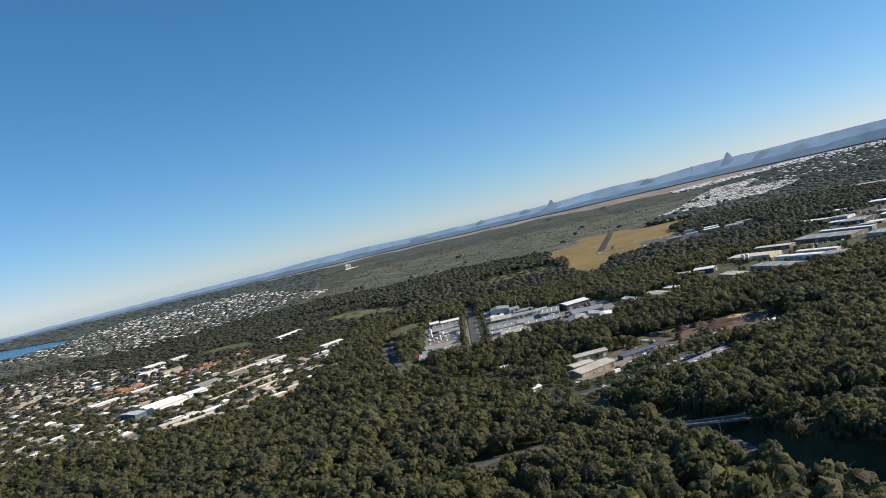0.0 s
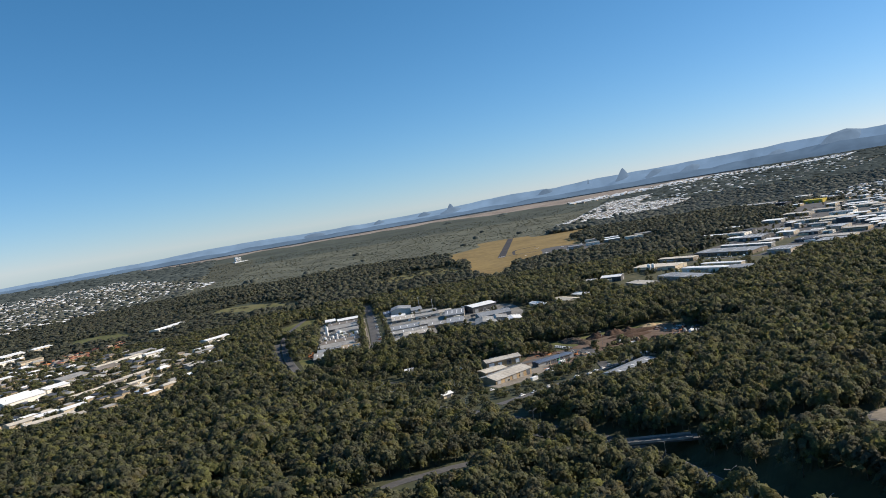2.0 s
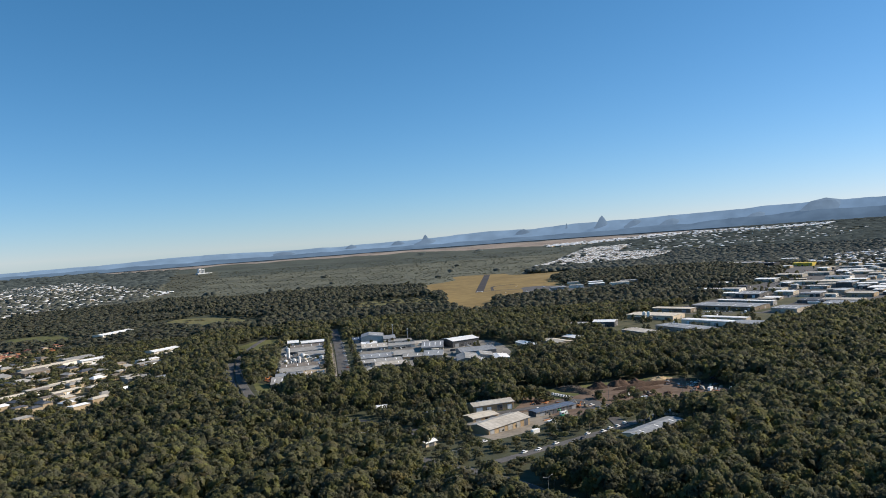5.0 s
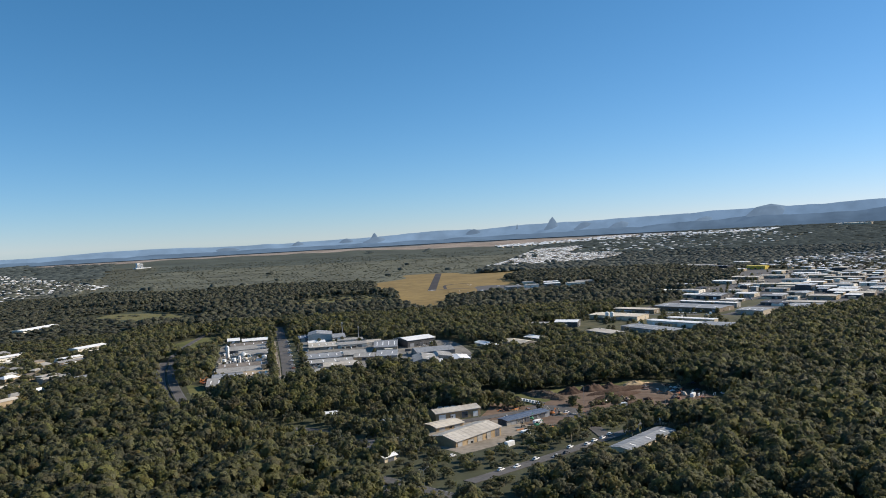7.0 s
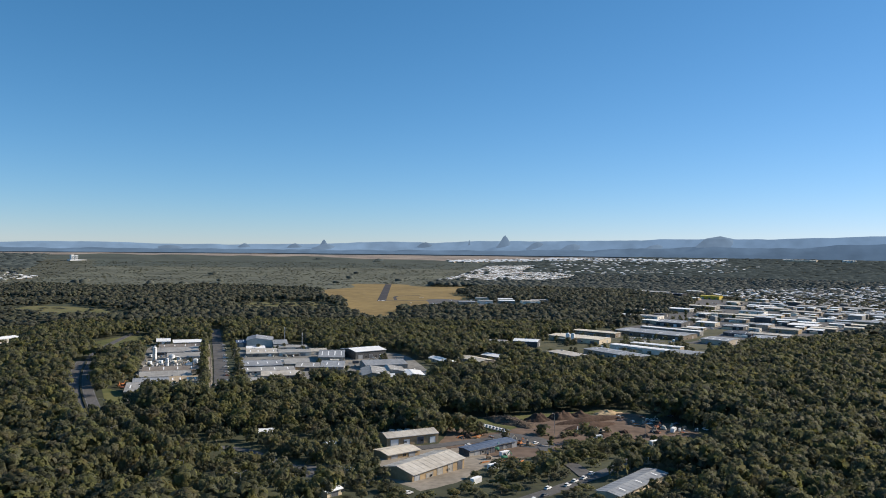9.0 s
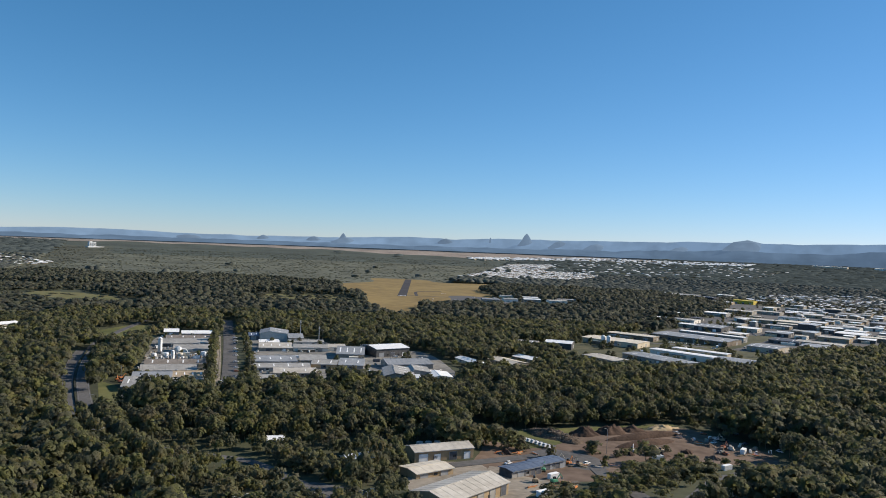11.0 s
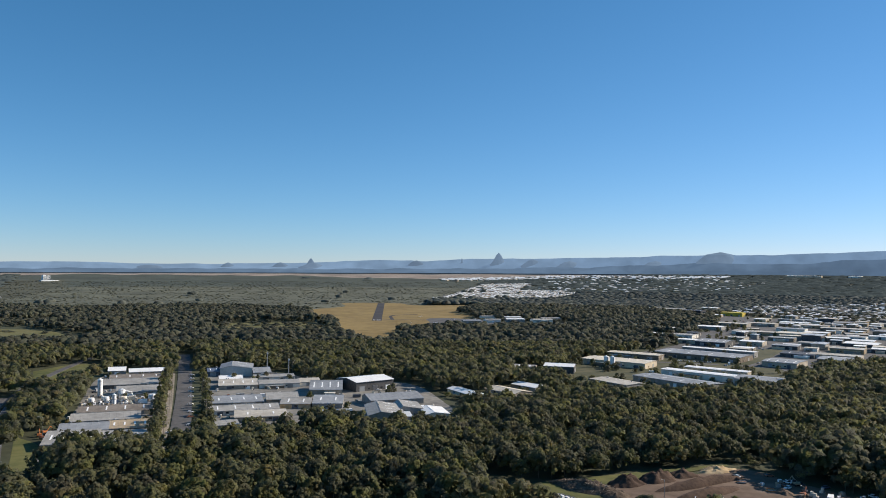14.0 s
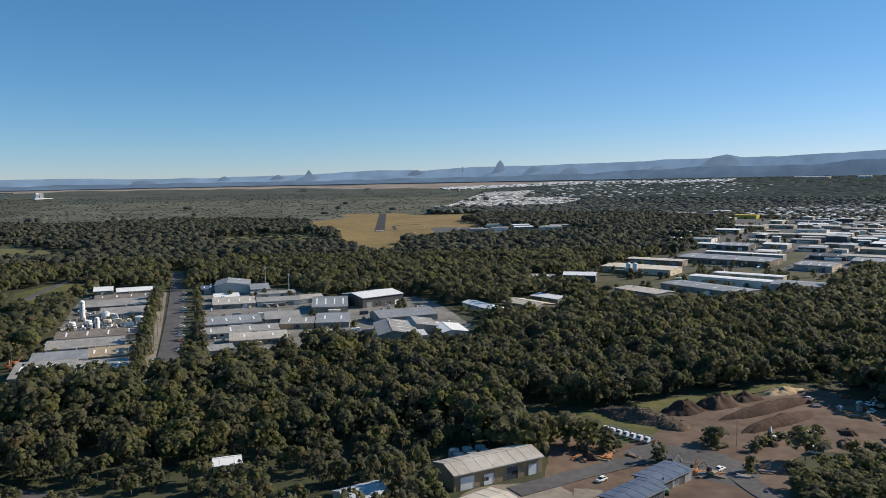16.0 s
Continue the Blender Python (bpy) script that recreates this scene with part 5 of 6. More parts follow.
sticks(brush, 320, 3.2, 3)
for k, (x, y, s) in enumerate(((236, 738, 4), (243, 735, 5), (252, 731, 6), (262, 740, 5), (285, 752, 5), (226, 741, 3), (270, 726, 5), (156, 752, 3))):
    heap("soil_mound", x, y, s, s * 0.7, 1.9, 20 * k, M["soil_heap"] if k % 2 else M["earth"], "small mound of spoil beside parked plant", "soil mound", 20 + k, 1.5, 0.5)


def container(x, y, rot, paint, L=6.0):
    root = thing("shipping_container", x, y, gz(x, y) + 0.15, rot, "%s steel shipping container" % WORDS[paint], "container", "containers in the yards")
    bm = bmesh.new()
    box(bm, 0, 0, 0, L, 2.4, 2.5)
    part("body", bm, M["p_" + paint], root)
    bm = bmesh.new()
    for k in range(int(L / 0.6)):
        for s in (-1, 1):
            box(bm, -L / 2 + 0.5 + k * 0.6, s * 1.22, 0.15, 0.22, 0.06, 2.2)
    part("side_ribs", bm, M["p_" + paint], root)
    part("door", boxes((L / 2 + 0.03, -0.6, 0.1, 0.06, 1.1, 2.3), (L / 2 + 0.03, 0.6, 0.1, 0.06, 1.1, 2.3)), M["p_grey"], root)
    clear(x, y, L / 2 + 1, 2.2, rot)
    return root


for x, y, r, p in ((160, 700, 20, "white"), (236, 729, 10, "paleblue"), (120, 640, 30, "white"), (140, 668, 20, "white"), (-10, 1082, 3, "white"), (-30, 1084, 3, "blue"), (-48, 1070, 80, "grey"), (-2, 1096, 3, "white"), (-46, 1148, 0, "white"),
                   (62, 1092, 0, "grey"), (80, 1086, 0, "white"), (112, 1004, 0, "white"), (130, 1004, 0, "white"), (150, 1064, 0, "dark"), (198, 1060, 90, "white"), (470, 1128, -40, "white"), (600, 1170, 50, "white"), (640, 1190, 50, "red"), (258, 700, 15, "white"), (296, 735, 40, "white")):
    container(x, y, r, p)


def digger(x, y, rot, paint="tan"):
    root = thing("excavator", x, y, gz(x, y) + 0.12, rot, "%s tracked excavator with a folded arm" % WORDS[paint], "excavator", "machines in the works yard")
    for s in (-1, 1):
        part("track", shell([(-1.9, 0.28, 0.25, 0.6), (-1.5, 0.28, 0.0, 0.85), (1.5, 0.28, 0.0, 0.85), (1.9, 0.28, 0.25, 0.6)]), M["tyre"], root).location = (0, s * 1.1, 0)
    part("body", shell([(-2.0, 1.15, 0.95, 1.9), (-1.2, 1.25, 0.9, 2.1), (0.9, 1.2, 0.9, 1.7), (1.3, 1.1, 0.95, 1.4)]), M["p_" + paint], root)
    part("cab", shell([(-0.3, 0.45, 1.6, 2.9), (0.9, 0.45, 1.5, 2.9), (1.3, 0.42, 1.5, 2.0)]), M["glass"], root).location = (0, 0.6, 0)
    part("boom", tubes(((0.9, -0.2, 1.5), (3.2, -0.2, 4.0), 0.28, 0.22, 6), ((3.2, -0.2, 4.0), (4.9, -0.2, 2.2), 0.2, 0.16, 6)), M["p_" + paint], root)
    part("bucket", shell([(4.6, 0.5, 1.2, 2.2), (5.3, 0.45, 1.0, 1.7)]), M["steel"], root)
    clear(x, y, 4, 4)
    return root


for x, y, r, p in ((182, 728, 40, "orange"), (186, 724, 100, "tan"), (178, 735, 10, "cream"), (230, 745, 60, "white"), (246, 742, 150, "tan"), (290, 745, 30, "red"), (300, 760, 80, "tan"), (162, 716, 60, "green"), (156, 690, 20, "green"), (148, 694, 70, "tan"), (-62, 985, 40, "orange"), (-64, 977, 100, "orange"), (-61, 970, 10, "red")):
    digger(x, y, r, p)


def timber_stack(x, y, rot, seed, label="stack of sawn timber and pipes on bare ground"):
    g = random.Random(seed)
    root = thing("timber_stack", x, y, gz(x, y) + 0.15, rot, label, "timber stack", "stores in the works yard")
    for k in range(g.randint(5, 9)):
        part("beam", boxes((g.uniform(-0.6, 0.6), (k % 4) * 0.55 - 0.8, (k // 4) * 0.4, g.uniform(3, 6), 0.45, 0.36, g.uniform(-8, 8))), M[g.choice(("timber", "sand_heap", "steel", "p_orange"))], root)
    clear(x, y, 3.5, 2, rot)


for k in range(22):
    px, py = ((190 + rc.uniform(-8, 14), 722 + rc.uniform(-6, 8)), (165 + rc.uniform(-12, 12), 752 + rc.uniform(-4, 4)), (300 + rc.uniform(-25, 22), 750 + rc.uniform(-22, 30)), (155 + rc.uniform(-14, 12), 684 + rc.uniform(-6, 6)))[k % 4]
    timber_stack(px, py, rc.uniform(0, 180), k)
for k in range(12):
    car(292 + rc.uniform(-28, 30), 752 + rc.uniform(-20, 32), rc.uniform(0, 360), rc.choice(("white", "silver", "dark", "red", "blue")))


def tank(x, y, r, h, paint="white", label="tall white storage silo", flat=False, group="tanks of the depot"):
    root = thing("silo", x, y, gz(x, y) + 0.1, 0, label, "silo", group)
    part("shell", tubes(((0, 0, 0), (0, 0, h), r, r, 20)), M["p_" + paint], root)
    part("dome", tubes(((0, 0, h), (0, 0, h + r * 0.5), r * 1.02, r * (0.9 if flat else 0.2), 20)), M["p_" + paint], root)
    part("ladder", boxes((0, -r - 0.15, 0, 0.5, 0.08, h)), M["steel"], root)
    part("band", tubes(((0, 0, h * 0.5), (0, 0, h * 0.5 + 0.2), r * 1.02, r * 1.02, 20), ((0, 0, h * 0.9), (0, 0, h * 0.9 + 0.2), r * 1.02, r * 1.02, 20)), M["steel"], root)
    clear(x, y, r + 2, r + 2)


tank(-43, 1122, 1.9, 13, label="tall white cement silo")
tank(-30, 1082, 1.6, 7, label="short white storage silo")
tank(-36, 1090, 2.2, 3.2, "white", "squat white water tank", True)
tank(-4, 1092, 2.6, 3.4, "white", "squat white water tank", True)
tank(-46, 1088, 2.2, 3.0, "white", "squat white water tank", True)
tank(-24, 1092, 2.4, 2.6, "cream", "squat cream water tank", True)
tank(452, 1186, 2.4, 11, "white", "pair of tall white silos beside a cream factory", group="factory silos")
tank(457, 1182, 2.4, 11, "white", "pair of tall white silos beside a cream factory", group="factory silos")
for k in range(6):
    tank(112 + (k % 3) * 5, 764 + (k // 3) * 4.5, 2.0, 2.6, "grey", "squat grey rainwater tank behind the workshop", True, "rainwater tanks")


# batching plant between the depot sheds
def batching_plant(x, y):
    root = thing("batching_plant", x, y, gz(x, y) + 0.1, 0, "pale steel concrete plant with hopper, ducts and conveyor", "batching plant", "tanks of the depot")
    part("leg", boxes(*[(dx, dy, 0, 0.3, 0.3, 5) for dx in (-2, 2) for dy in (-2, 2)]), M["steel"], root)
    part("hopper", tubes(((0, 0, 2.4), (0, 0, 5.0), 0.6, 2.6, 12), ((0, 0, 5.0), (0, 0, 7.6), 2.6, 2.6, 12)), M["p_white"], root)
    part("cap", tubes(((0, 0, 7.6), (0, 0, 8.8), 2.7, 0.5, 12)), M["p_paleblue"], root)
    part("conveyor", tubes(((-1, 0, 7.4), (-14, -3, 1.0), 0.5, 0.5, 6)), M["steel"], root)
    part("duct", tubes(((1.5, 0, 7.0), (7, 1, 5.5), 0.45, 0.45, 8), ((7, 1, 5.5), (9, 1, 0.5), 0.45, 0.45, 8)), M["p_white"], root)
    part("control_cabin", boxes((8, -4, 0, 5, 3, 3.2)), M["p_cream"], root)
    clear(x, y, 12, 6)


batching_plant(-26, 1100)


def crate_kind(k):
    """Goods left standing in a yard: wrapped pallets, bins and boxes of one delivery."""
    g = random.Random(100 + k)
    root = thing("pallet_stack", 0, 0, 0, 0, "wrapped goods stacked on pallets in a yard", "pallet stack", "goods in the yards")
    part("pallet", boxes((0, 0, 0, 3.4, 2.4, 0.16)), M["timber"], root)
    for j in range(3):
        part("bale", boxes((g.uniform(-1.1, 1.1), g.uniform(-0.6, 0.6), 0.16, g.uniform(0.9, 1.8), g.uniform(0.9, 1.4), g.uniform(0.8, 2.2), g.uniform(-15, 15))), M["p_" + g.choice(("white", "white", "cream", "grey", "tan", "dark", "brown", "blue", "paleblue"))], root)
    return root


CRATES = []


def crate(x, y, rot):
    m = pose(x, y, gz(x, y) + 0.12, 0, 0, rot)
    if len(CRATES) < 7:
        CRATES.append(crate_kind(len(CRATES)))
        CRATES[-1].matrix_basis = m
    else:
        copy_thing(CRATES[int(x * 3 + y * 5) % 7], m)


gc = random.Random(77)
for k in range(40):
    crate(gc.uniform(-50, 0), gc.choice((1066, 1074, 1084, 1092, 1100, 1108, 1116)) + gc.uniform(-3, 3), gc.uniform(0, 180))
for k in range(9):
    truck(gc.uniform(-48, -4), gc.choice((1068, 1080, 1096, 1190, 1224)) + gc.uniform(-2, 2), gc.uniform(0, 360))
for k in range(64):
    row = gc.choice((1072, 1080, 1086, 1096, 1104, 1110, 1030, 999, 968, 1145, 1188, 1225))
    crate(gc.uniform(-54, 2), row + gc.uniform(-3, 3), gc.uniform(0, 180))
for k in range(44):
    crate(gc.uniform(36, 205), gc.choice((1008, 1042, 1078, 1092, 1112, 1122, 1160)) + gc.uniform(-4, 4), gc.uniform(0, 180))
for k in range(20):
    f = gc.random()
    crate(480 + 700 * f + gc.uniform(-50, 80), 1080 + 720 * f + gc.uniform(-60, 80), gc.uniform(0, 180))
for k in range(14):
    crate(gc.uniform(282, 312), gc.uniform(728, 770), gc.uniform(0, 180))


# ---------------------------------------------------------------- poles and lamps
def lamp(x, y, h, rot, arms=1, label="tall galvanised street lamp with a single arm"):
    root = thing("street_lamp", x, y, gz(x, y), rot, label, "street lamp", "street lamps")
    part("pole", tubes(((0, 0, -0.5), (0, 0, h), 0.13, 0.08, 8)), M["steel"], root)
    for s in (-1, 1)[:arms]:
        a = part("arm", tubes(((0, 0, h - 0.1), (s * 2.4, 0, h + 0.7), 0.06, 0.05, 6)), M["steel"], root)
        part("lantern", shell([(s * 2.3, 0.16, h + 0.6, h + 0.8), (s * 2.3 + s * 0.9, 0.13, h + 0.66, h + 0.8)]), M["p_grey"], a)
    clear(x, y, 1.5, 1.5)


for x, y, r in ((132, 364, 10), (124, 411, 10), (147, 322, 15), (84, 503, 30), (54, 565, 30), (12, 646, 30), (-30, 730, 25), (-52, 781, 25), (172, 266, 30)):
    lamp(x, y, 11.5, r, 2, "tall galvanised highway lamp with two arms")
for x, y, r in ((-60, 962, 0), (-86, 1000, 180), (-100, 1120, 180), (-66, 880, 0), (213, 744, 30), (262, 716, 20), (60, 655, 0), (-12, 700, 0)):
    lamp(x, y, 14 if x in (-60, 213, 262) else 9, r)


def power_pole(x, y, rot, h=13.0):
    root = thing("power_pole", x, y, gz(x, y), rot, "grey timber power pole with two crossarms", "power pole", "power poles")
    part("pole", tubes(((0, 0, -1), (0, 0, h), 0.18, 0.12, 8)), M["timber"], root)
    for z in (h - 0.6, h - 2.2):
        c = part("crossarm", boxes((0, 0.16, z, 2.6, 0.12, 0.14)), M["timber"], root)
        part("insulator", tubes(*[((dx, 0.16, z + 0.14), (dx, 0.16, z + 0.36), 0.06, 0.04, 6) for dx in (-1.2, -0.5, 0.5, 1.2)]), M["p_white"], c)
    clear(x, y, 1.5, 1.5)


for x, y, r in ((42, 415, 80), (75, 455, 60), (6, 890, 0), (6.5, 940, 0), (8, 990, 0), (9, 1040, 0), (10, 1090, 0), (11, 1150, 0), (32, 910, 0), (33, 1010, 0), (34, 1110, 0), (120, 1210, 0)):
    power_pole(x, y, r)


def mast(x, y, h):
    root = thing("radio_mast", x, y, gz(x, y), 0, "slim grey steel mast with guy brackets and aerials", "mast", "masts behind the workshops")
    part("pole", tubes(((0, 0, -0.5), (0, 0, h * 0.5), 0.55, 0.42, 8), ((0, 0, h * 0.5), (0, 0, h), 0.42, 0.2, 8)), M["steel"], root)
    part("base", boxes((0, 0, -0.3, 2.4, 2.4, 0.8)), M["concrete"], root)
    for k in range(3):
        part("aerial", boxes((0.55 * math.cos(k * 2.1), 0.55 * math.sin(k * 2.1), h - 2.6, 0.24, 0.24, 2.0)), M["p_white"], root)


mast(96, 1212, 22)
mast(112, 1180, 19)


# ---------------------------------------------------------------- aircraft and windsock
def light_plane(x, y, rot):
    root = thing("light_aircraft", x, y, gz(x, y) + 0.5, rot, "small white high-wing aeroplane parked on the airfield", "aeroplane", "parked light aircraft")
    part("fuselage", shell([(-4.2, 0.12, 1.1, 1.4), (-2, 0.35, 0.9, 1.5), (0.2, 0.55, 0.6, 2.0), (1.6, 0.5, 0.6, 1.6), (2.6, 0.3, 0.8, 1.3)]), M["p_white"], root)
    part("wing", shell([(-0.6, 5.4, 1.98, 2.10), (0.0, 5.4, 1.96, 2.16), (0.8, 5.4, 1.98, 2.10)]), M["p_white"], root)
    part("tailplane", shell([(-4.3, 1.6, 1.3, 1.38), (-3.5, 1.6, 1.3, 1.38)]), M["p_white"], root)
    part("fin", boxes((-4.0, 0, 1.3, 0.9, 0.1, 1.3)), M["p_blue"], root)
    for px, py in ((1.8, 0), (0.0, 1.1), (0.0, -1.1)):
        part("wheel", tubes(((px, py - 0.08, 0.2), (px, py + 0.08, 0.2), 0.22, 0.22, 10)), M["tyre"], root)


for x, y, r in ((430, 1775, 60), (470, 1815, 30), (515, 1795, 120), (560, 1870, 40), (585, 1905, 200), (538, 1905, 10), (495, 1990, 80)):
    light_plane(x, y, r)


def windsock(x, y):
    root = thing("windsock", x, y, gz(x, y) + 0.1, 20, "white windsock on a pole beside the runway", "windsock")
    part("pole", tubes(((0, 0, 0), (0, 0, 8), 0.12, 0.08, 8)), M["steel"], root)
    part("sock", tubes(((0.1, 0, 7.7), (3.0, 0, 7.0), 0.5, 0.25, 10)), M["p_white"], root)


windsock(405, 1762)


# ---------------------------------------------------------------- street trees
def small_tree(kinds, x, y, h, w, rot):
    m = pose(x, y, gz(x, y), 0, 0, rot)
    if len(kinds) < 4:
        k = len(kinds)
        root = thing("street_tree", x, y, 0, 0, "bushy green tree with a short trunk beside paving", "tree", "planted trees")
        part("trunk", raw_mesh("trunk", *TRUNKS[k], [M["bark"]]), M["bark"], root)
        part("crown", raw_mesh("crown", *STREET_SHAPES[k], [M["leaf"]]), M["leaf"], root)
        kinds.append(root)
    else:
        root = copy_thing(kinds[int(x * 7 + y) % 4], m)
    root.matrix_basis = m @ Matrix.Diagonal((w, w, h, 1))


STREET_SHAPES = [crown_shape(84, 4, 90 + k, 0.47, 0.115, -0.08, 6) for k in range(4)]
KINDS = []
for k in range(34):
    y = 888 + k * 10.8
    if k % 5 != 2:
        small_tree(KINDS, 0.0 + (y - 870) * 0.02 + rc.uniform(-1.5, 1.0), y + rc.uniform(-3, 3), rc.uniform(8, 15), rc.uniform(7, 11), rc.uniform(0, 360))
    if k % 4 != 1:
        small_tree(KINDS, 31.0 + (y - 870) * 0.02 + rc.uniform(-1.0, 2.5), y + rc.uniform(-3, 3), rc.uniform(6, 12), rc.uniform(6, 10), rc.uniform(0, 360))
small_tree(KINDS, 207, 749, 7.0, 13, 20)
for k in range(18):
    small_tree(KINDS, 202 + (k % 6) * 7.2 + rc.uniform(-2, 2), 687 + (k // 6) * 8 + rc.uniform(-2.5, 2.5), rc.uniform(4.5, 8), rc.uniform(8, 11), rc.uniform(0, 360))
for x, y, h, w in ((178, 742, 8, 6), (162, 763, 11.5, 14), (155, 768, 13, 13), (167, 758, 9, 10), (150, 776, 12, 12), (228, 744, 3.5, 6), (234, 745, 3, 6), (240, 744, 3.5, 5), (222, 742, 4, 6), (216, 738, 4, 6), (246, 748, 3, 5), (252, 745, 3.5, 6), (200, 722, 6, 6), (92, 738, 12, 9), (84, 744, 13, 9), (78, 752, 13, 9), (70, 760, 10, 8), (64, 735, 7, 6), (55, 750, 7, 6), (45, 760, 8, 7),
                   (140, 640, 6, 9), (150, 650, 7, 10), (163, 655, 8, 11), (174, 661, 8, 11), (185, 668, 8, 11), (194, 672, 7, 10), (205, 682, 7, 10), (158, 643, 7, 10), (130, 632, 6, 9), (168, 668, 8, 12), (180, 676, 8, 12), (190, 684, 7, 11), (146, 660, 6, 9)):
    small_tree(KINDS, x, y, h, w, x * 9)
for x, y, h, w in ((62, 700, 13, 11), (70, 712, 15, 12), (78, 722, 14, 11), (86, 730, 13, 10), (66, 726, 14, 11), (74, 690, 9, 9), (56, 716, 11, 10), (60, 684, 8, 8), (70, 668, 7, 8), (66, 650, 7, 8), (76, 640, 6, 8), (48, 736, 12, 10), (38, 746, 11, 10)):
    small_tree(KINDS, x, y, h, w, x * 7)
# tall trees overhanging the highway, and a row in front of the office
for d in (-10.6, 0.0, 10.6):
    for k, (x, y) in enumerate(smooth_line(beside(HIGHWAY, d), 7)):
        if 690 < y < 852 and (d or k % 2):
            small_tree(KINDS, x + rc.uniform(-1, 1), y + rc.uniform(-2, 2), rc.uniform(13, 17), rc.uniform(10, 13), rc.uniform(0, 360))
for k in range(8):
    small_tree(KINDS, 193 + 0.857 * (k * 6.4 - 24) + rc.uniform(-1, 1), 597 + 0.515 * (k * 6.4 - 24) + rc.uniform(-1, 1), rc.uniform(4.5, 7), rc.uniform(6, 8), rc.uniform(0, 360))


def planted(x, y, h, w):
    """A tree between sheds, where there is room for it."""
    if not is_clear(np.array([x]), np.array([y]), 0.5)[0]:
        small_tree(KINDS, x, y, h, w, rc.uniform(0, 360))


for k in range(130):
    f = rc.random()
    planted(470 + 760 * f + rc.uniform(-90, 90), 1080 + 720 * f + rc.uniform(-90, 110), rc.uniform(5, 10), rc.uniform(6, 10))
for k in range(120):
    planted(rc.uniform(345, 610), rc.uniform(985, 1290), rc.uniform(4, 10), rc.uniform(5, 10))
for k in range(26):
    small_tree(KINDS, rc.uniform(34, 205), rc.choice((970, 1006, 1076, 1120, 1165, 1180)) + rc.uniform(-4, 4), rc.uniform(4, 9), rc.uniform(5, 8), rc.uniform(0, 360))
for k in range(22):
    small_tree(KINDS, rc.uniform(-56, 2), rc.choice((962, 997, 1030, 1066, 1100, 1146, 1186, 1224)) + rc.uniform(-3, 3), rc.uniform(3.5, 7), rc.uniform(4, 7), rc.uniform(0, 360))


# ---------------------------------------------------------------- forest
rng = np.random.default_rng(4)
tx, ty = fan_points(0, 640, 8.4, 21)
ok = forest_mask(tx, ty, rng)
tx, ty = tx[ok], ty[ok]
th = in_town(tx, ty) * top_height(tx, ty, rng.uniform(10.0, 16.5, len(tx)) + 5.0 * patchy(tx, ty, 0.025, 2.0))
th = np.where((tx > 152) & (tx < 205) & (ty > 285) & (ty < 410), th * 1.3, th)
tw = np.maximum(th * rng.uniform(0.72, 1.1, len(tx)), 6.5)
order = np.argsort(np.hypot((tx - 90) / 1.2, ty - 455))
single, rest = order[:290], order[290:]


def tree_things():
    """The trees that the flight passes nearest, one by one."""
    made = []
    for k in range(6):
        root = thing("gum_tree", 0, 0, 0, 0, "tall gum tree with a clumped olive-green crown", "tree", "gum trees beside the highway")
        part("trunk", raw_mesh("trunk", *TRUNKS[k], [M["bark"]]), M["bark"], root)
        part("crown", raw_mesh("crown", *SHAPES_NEAR[k], [M["leaf"]]), M["leaf"], root)
        made.append(root)
    for n, i in enumerate(single):
        m = pose(tx[i], ty[i], gz(tx[i], ty[i]), 0, 0, rng.uniform(0, 360)) 
        size = Vector((tw[i], tw[i], th[i]))
        ob = made[n] if n < 6 else copy_thing(made[n % 6], m)
        ob.matrix_basis = m @ Matrix.Diagonal((*size, 1))


tree_things()


def forest(name, shapes, x, y, h, w, material, label, trunks=False):
    V, F = scatter(shapes, x, y, h, w, rng)
    idx = np.zeros(len(F), int)
    mats = [material]
    if trunks:
        tv, tf = scatter(TRUNKS_PLAIN, x, y, h, w, rng)
        F = np.concatenate([F, tf + len(V)])
        V = np.concatenate([V, tv])
        idx = np.concatenate([idx, np.ones(len(tf), int)])
        mats.append(M["bark"])
    return tagged(new(name, raw_mesh(name, V, F, mats, idx)), label, "forest", kind="stuff")


def in_sight(x, y):
    """The stretch of country between the two outermost lines of sight."""
    return (x > -0.70 * y - 40) & (x < np.maximum(0.68 * y + 40, 60 + 1.32 * (y - 500))) & (y > 320)


def belt(x, y):
    """The closed forest between the works yard and the workshops, passed low and near."""
    return (x > -60) & (x < 400) & (y > 792) & (y < 925)


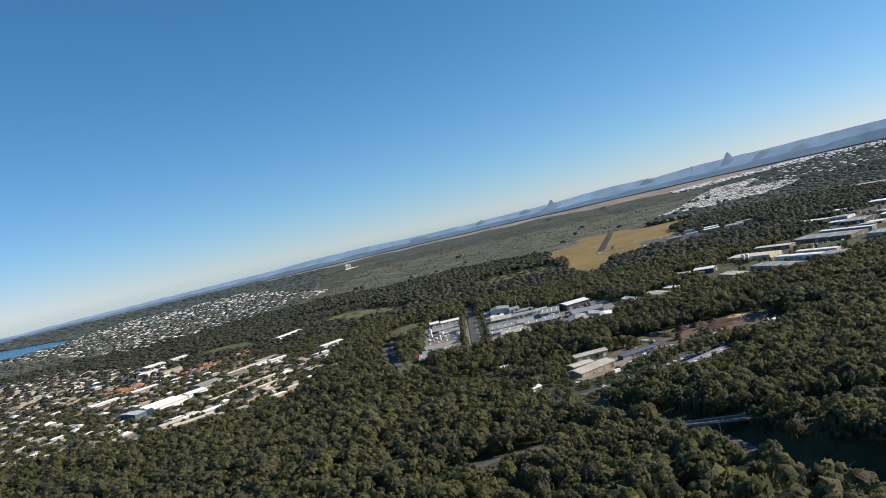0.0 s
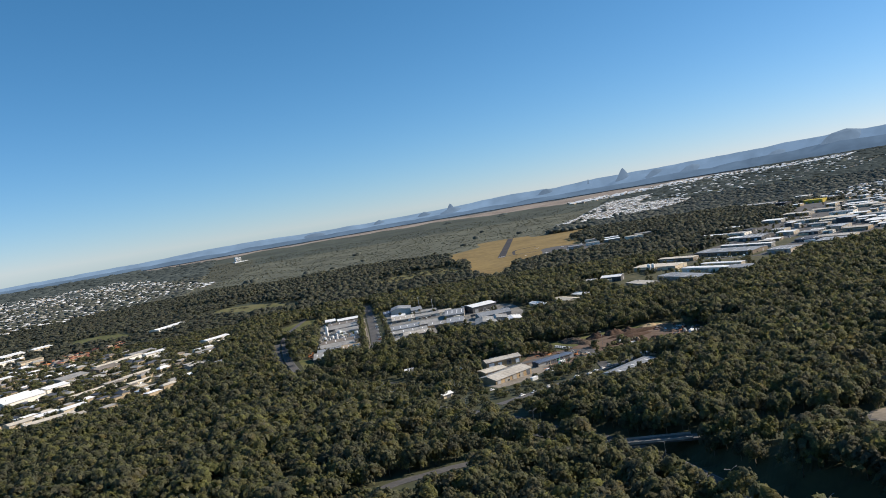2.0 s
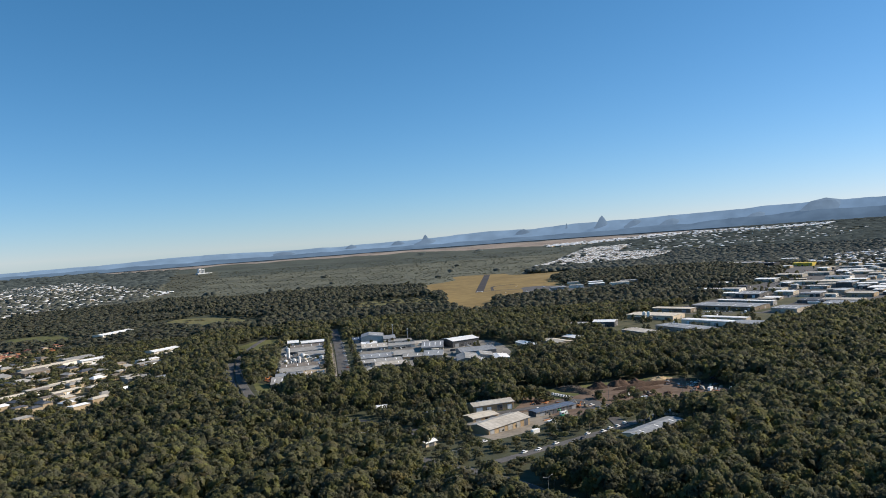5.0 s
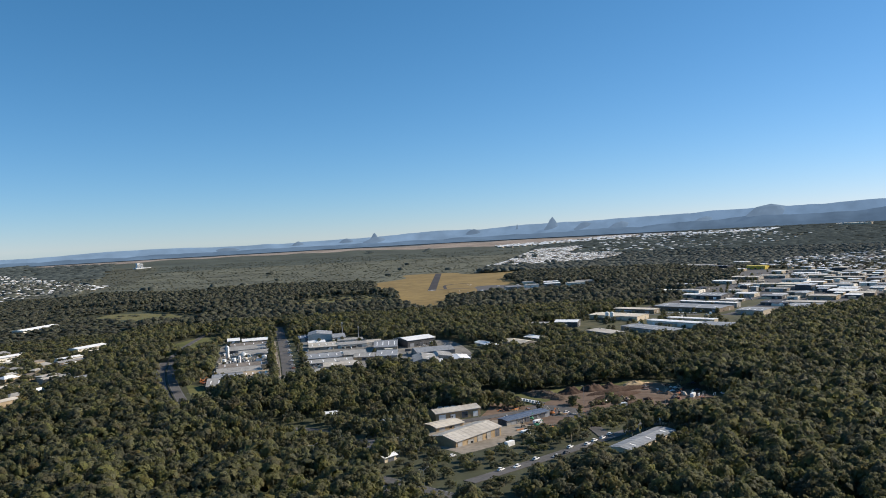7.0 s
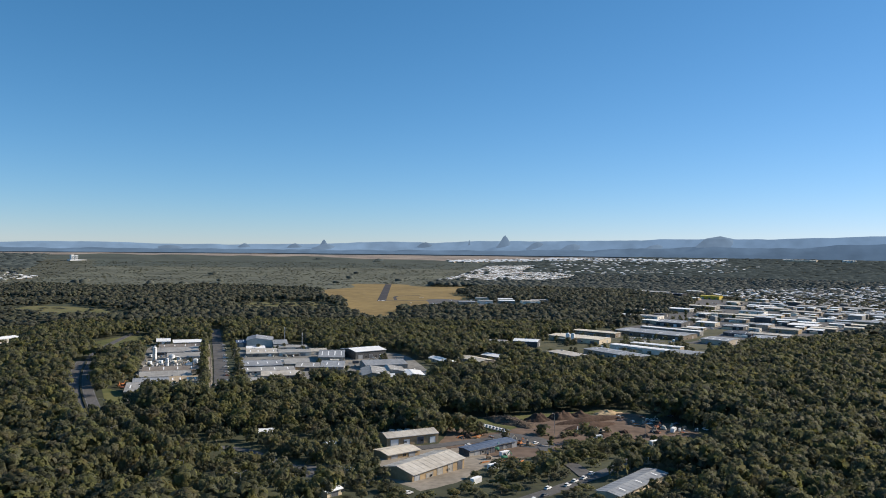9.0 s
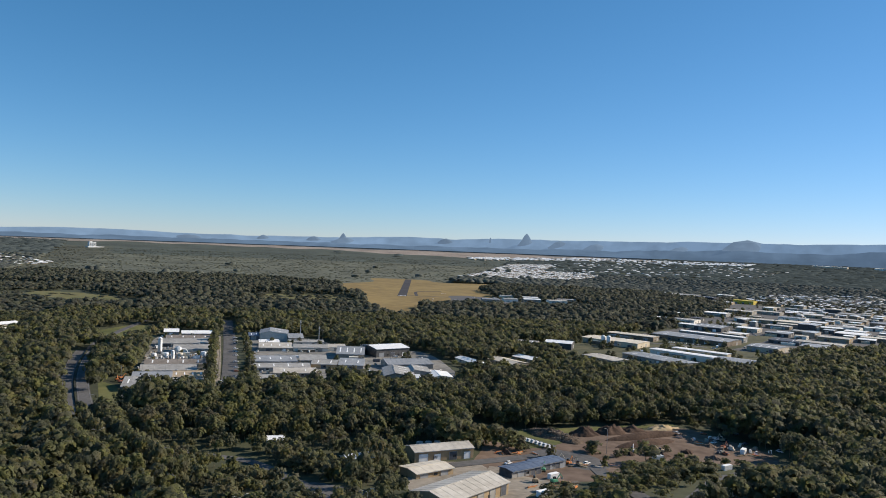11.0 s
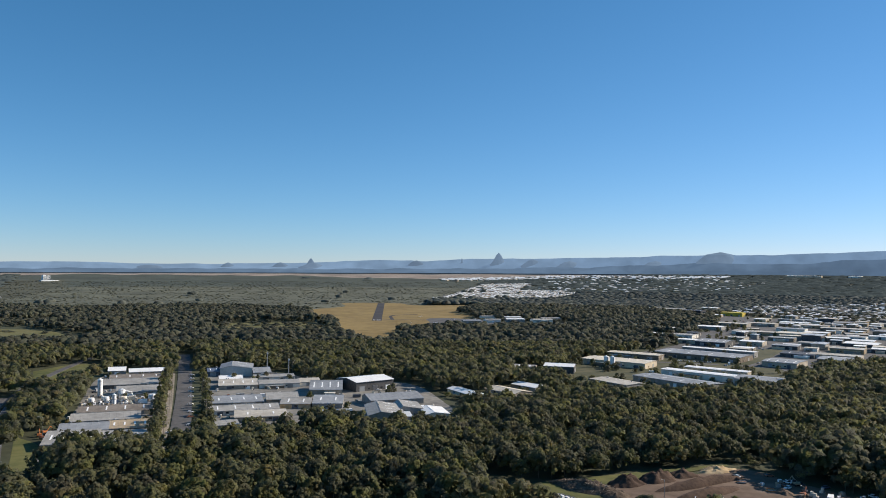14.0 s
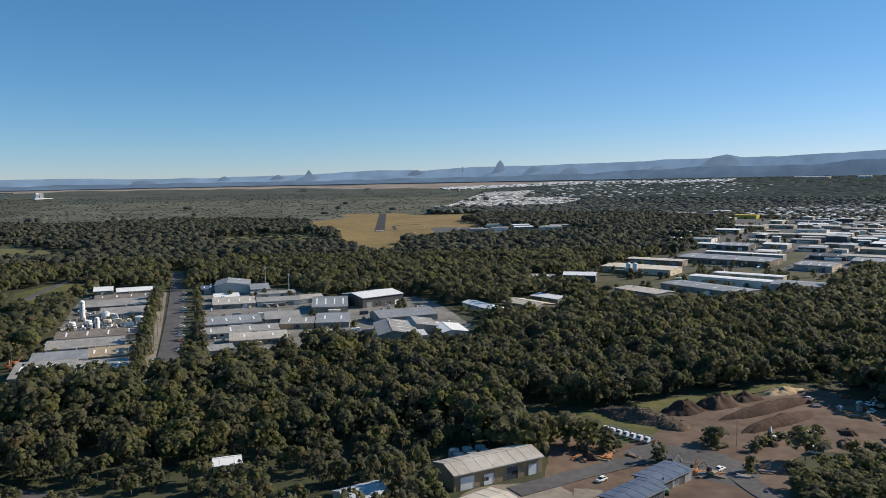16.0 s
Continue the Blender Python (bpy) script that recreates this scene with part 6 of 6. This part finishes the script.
gap = np.hypot(tx[rest] - 100, ty[rest] - 450)
shown, front = in_sight(tx[rest], ty[rest]), belt(tx[rest], ty[rest])
for nm, pick, shapes in (("near_forest", rest[(gap < 150) & shown], SHAPES_NEAR), ("belt_forest", rest[front & shown], SHAPES_NEAR), ("forest", rest[(gap >= 150) & shown & ~front], SHAPES_MID), ("back_forest", rest[~shown], SHAPES_FAR)):
    forest(nm, shapes, tx[pick], ty[pick], th[pick], tw[pick], M["leaf"], "closed gum forest with clumped olive-green crowns", True)
west = np.array(HIGHWAY)[::-1]
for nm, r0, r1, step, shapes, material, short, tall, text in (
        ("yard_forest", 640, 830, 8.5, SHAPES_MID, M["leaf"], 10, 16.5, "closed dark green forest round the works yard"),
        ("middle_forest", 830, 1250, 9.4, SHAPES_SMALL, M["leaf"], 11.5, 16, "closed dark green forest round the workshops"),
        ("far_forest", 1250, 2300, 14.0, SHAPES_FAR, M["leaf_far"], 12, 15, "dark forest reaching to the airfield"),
        ("distant_forest", 2300, 3300, 18.0, SHAPES_HAZE, M["leaf_hazed"], 12, 15, "distant forest on the plain, paled by painted haze"),
        ("horizon_forest", 3300, 4640, 34.0, SHAPES_HAZE, M["far_wood"], 9, 15, "far woods below the horizon, painted in haze")):
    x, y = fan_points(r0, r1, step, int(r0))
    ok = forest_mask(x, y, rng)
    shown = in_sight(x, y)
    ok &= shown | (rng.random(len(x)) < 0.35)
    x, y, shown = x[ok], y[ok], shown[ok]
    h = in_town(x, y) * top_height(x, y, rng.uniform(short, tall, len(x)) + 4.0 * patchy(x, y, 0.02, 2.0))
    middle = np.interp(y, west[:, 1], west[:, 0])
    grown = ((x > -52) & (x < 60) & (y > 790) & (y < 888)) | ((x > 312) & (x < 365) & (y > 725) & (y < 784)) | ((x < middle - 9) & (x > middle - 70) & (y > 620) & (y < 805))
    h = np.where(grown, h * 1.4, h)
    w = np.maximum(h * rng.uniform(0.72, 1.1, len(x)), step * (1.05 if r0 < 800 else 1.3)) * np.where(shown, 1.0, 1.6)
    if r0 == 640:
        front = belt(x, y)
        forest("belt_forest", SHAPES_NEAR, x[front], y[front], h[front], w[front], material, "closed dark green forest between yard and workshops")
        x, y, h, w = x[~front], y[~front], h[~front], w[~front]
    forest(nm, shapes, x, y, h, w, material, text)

# scrub on the heath
x, y = fan_points(1750, 3900, 17.0, 77)
ok = ~in_polys(x, y) & ~is_clear(x, y, 2) & (y + 200 * patchy(x, y, 0.004, 3.0) > 2290) & (x > -430 - 0.10 * (y - 2000)) & (x < 330 + 0.55 * (y - 1900))
ok &= patchy(x, y, 0.012, 4.0) + rng.uniform(-0.5, 0.5, len(x)) > 0.0
x, y = x[ok], y[ok]
forest("heath_scrub", SHAPES_HAZE, x, y, rng.uniform(0.5, 1.3, len(x)), rng.uniform(5, 11, len(x)), M["scrub"], "low grey-green heath scrub on the plain")

# forest on the hill behind and beside the flight
x, y = fan_points(0, 560, 15.0, 31, -181, 181)
a = np.degrees(np.arctan2(x, y + 60))
ok = ((a <= -44) | (a >= 58)) & ~is_clear(x, y, 2)
x, y = x[ok], y[ok]
forest("hill_forest", SHAPES_FAR, x, y, rng.uniform(10, 16, len(x)), rng.uniform(15, 20, len(x)), M["leaf"], "closed gum forest on the hill")
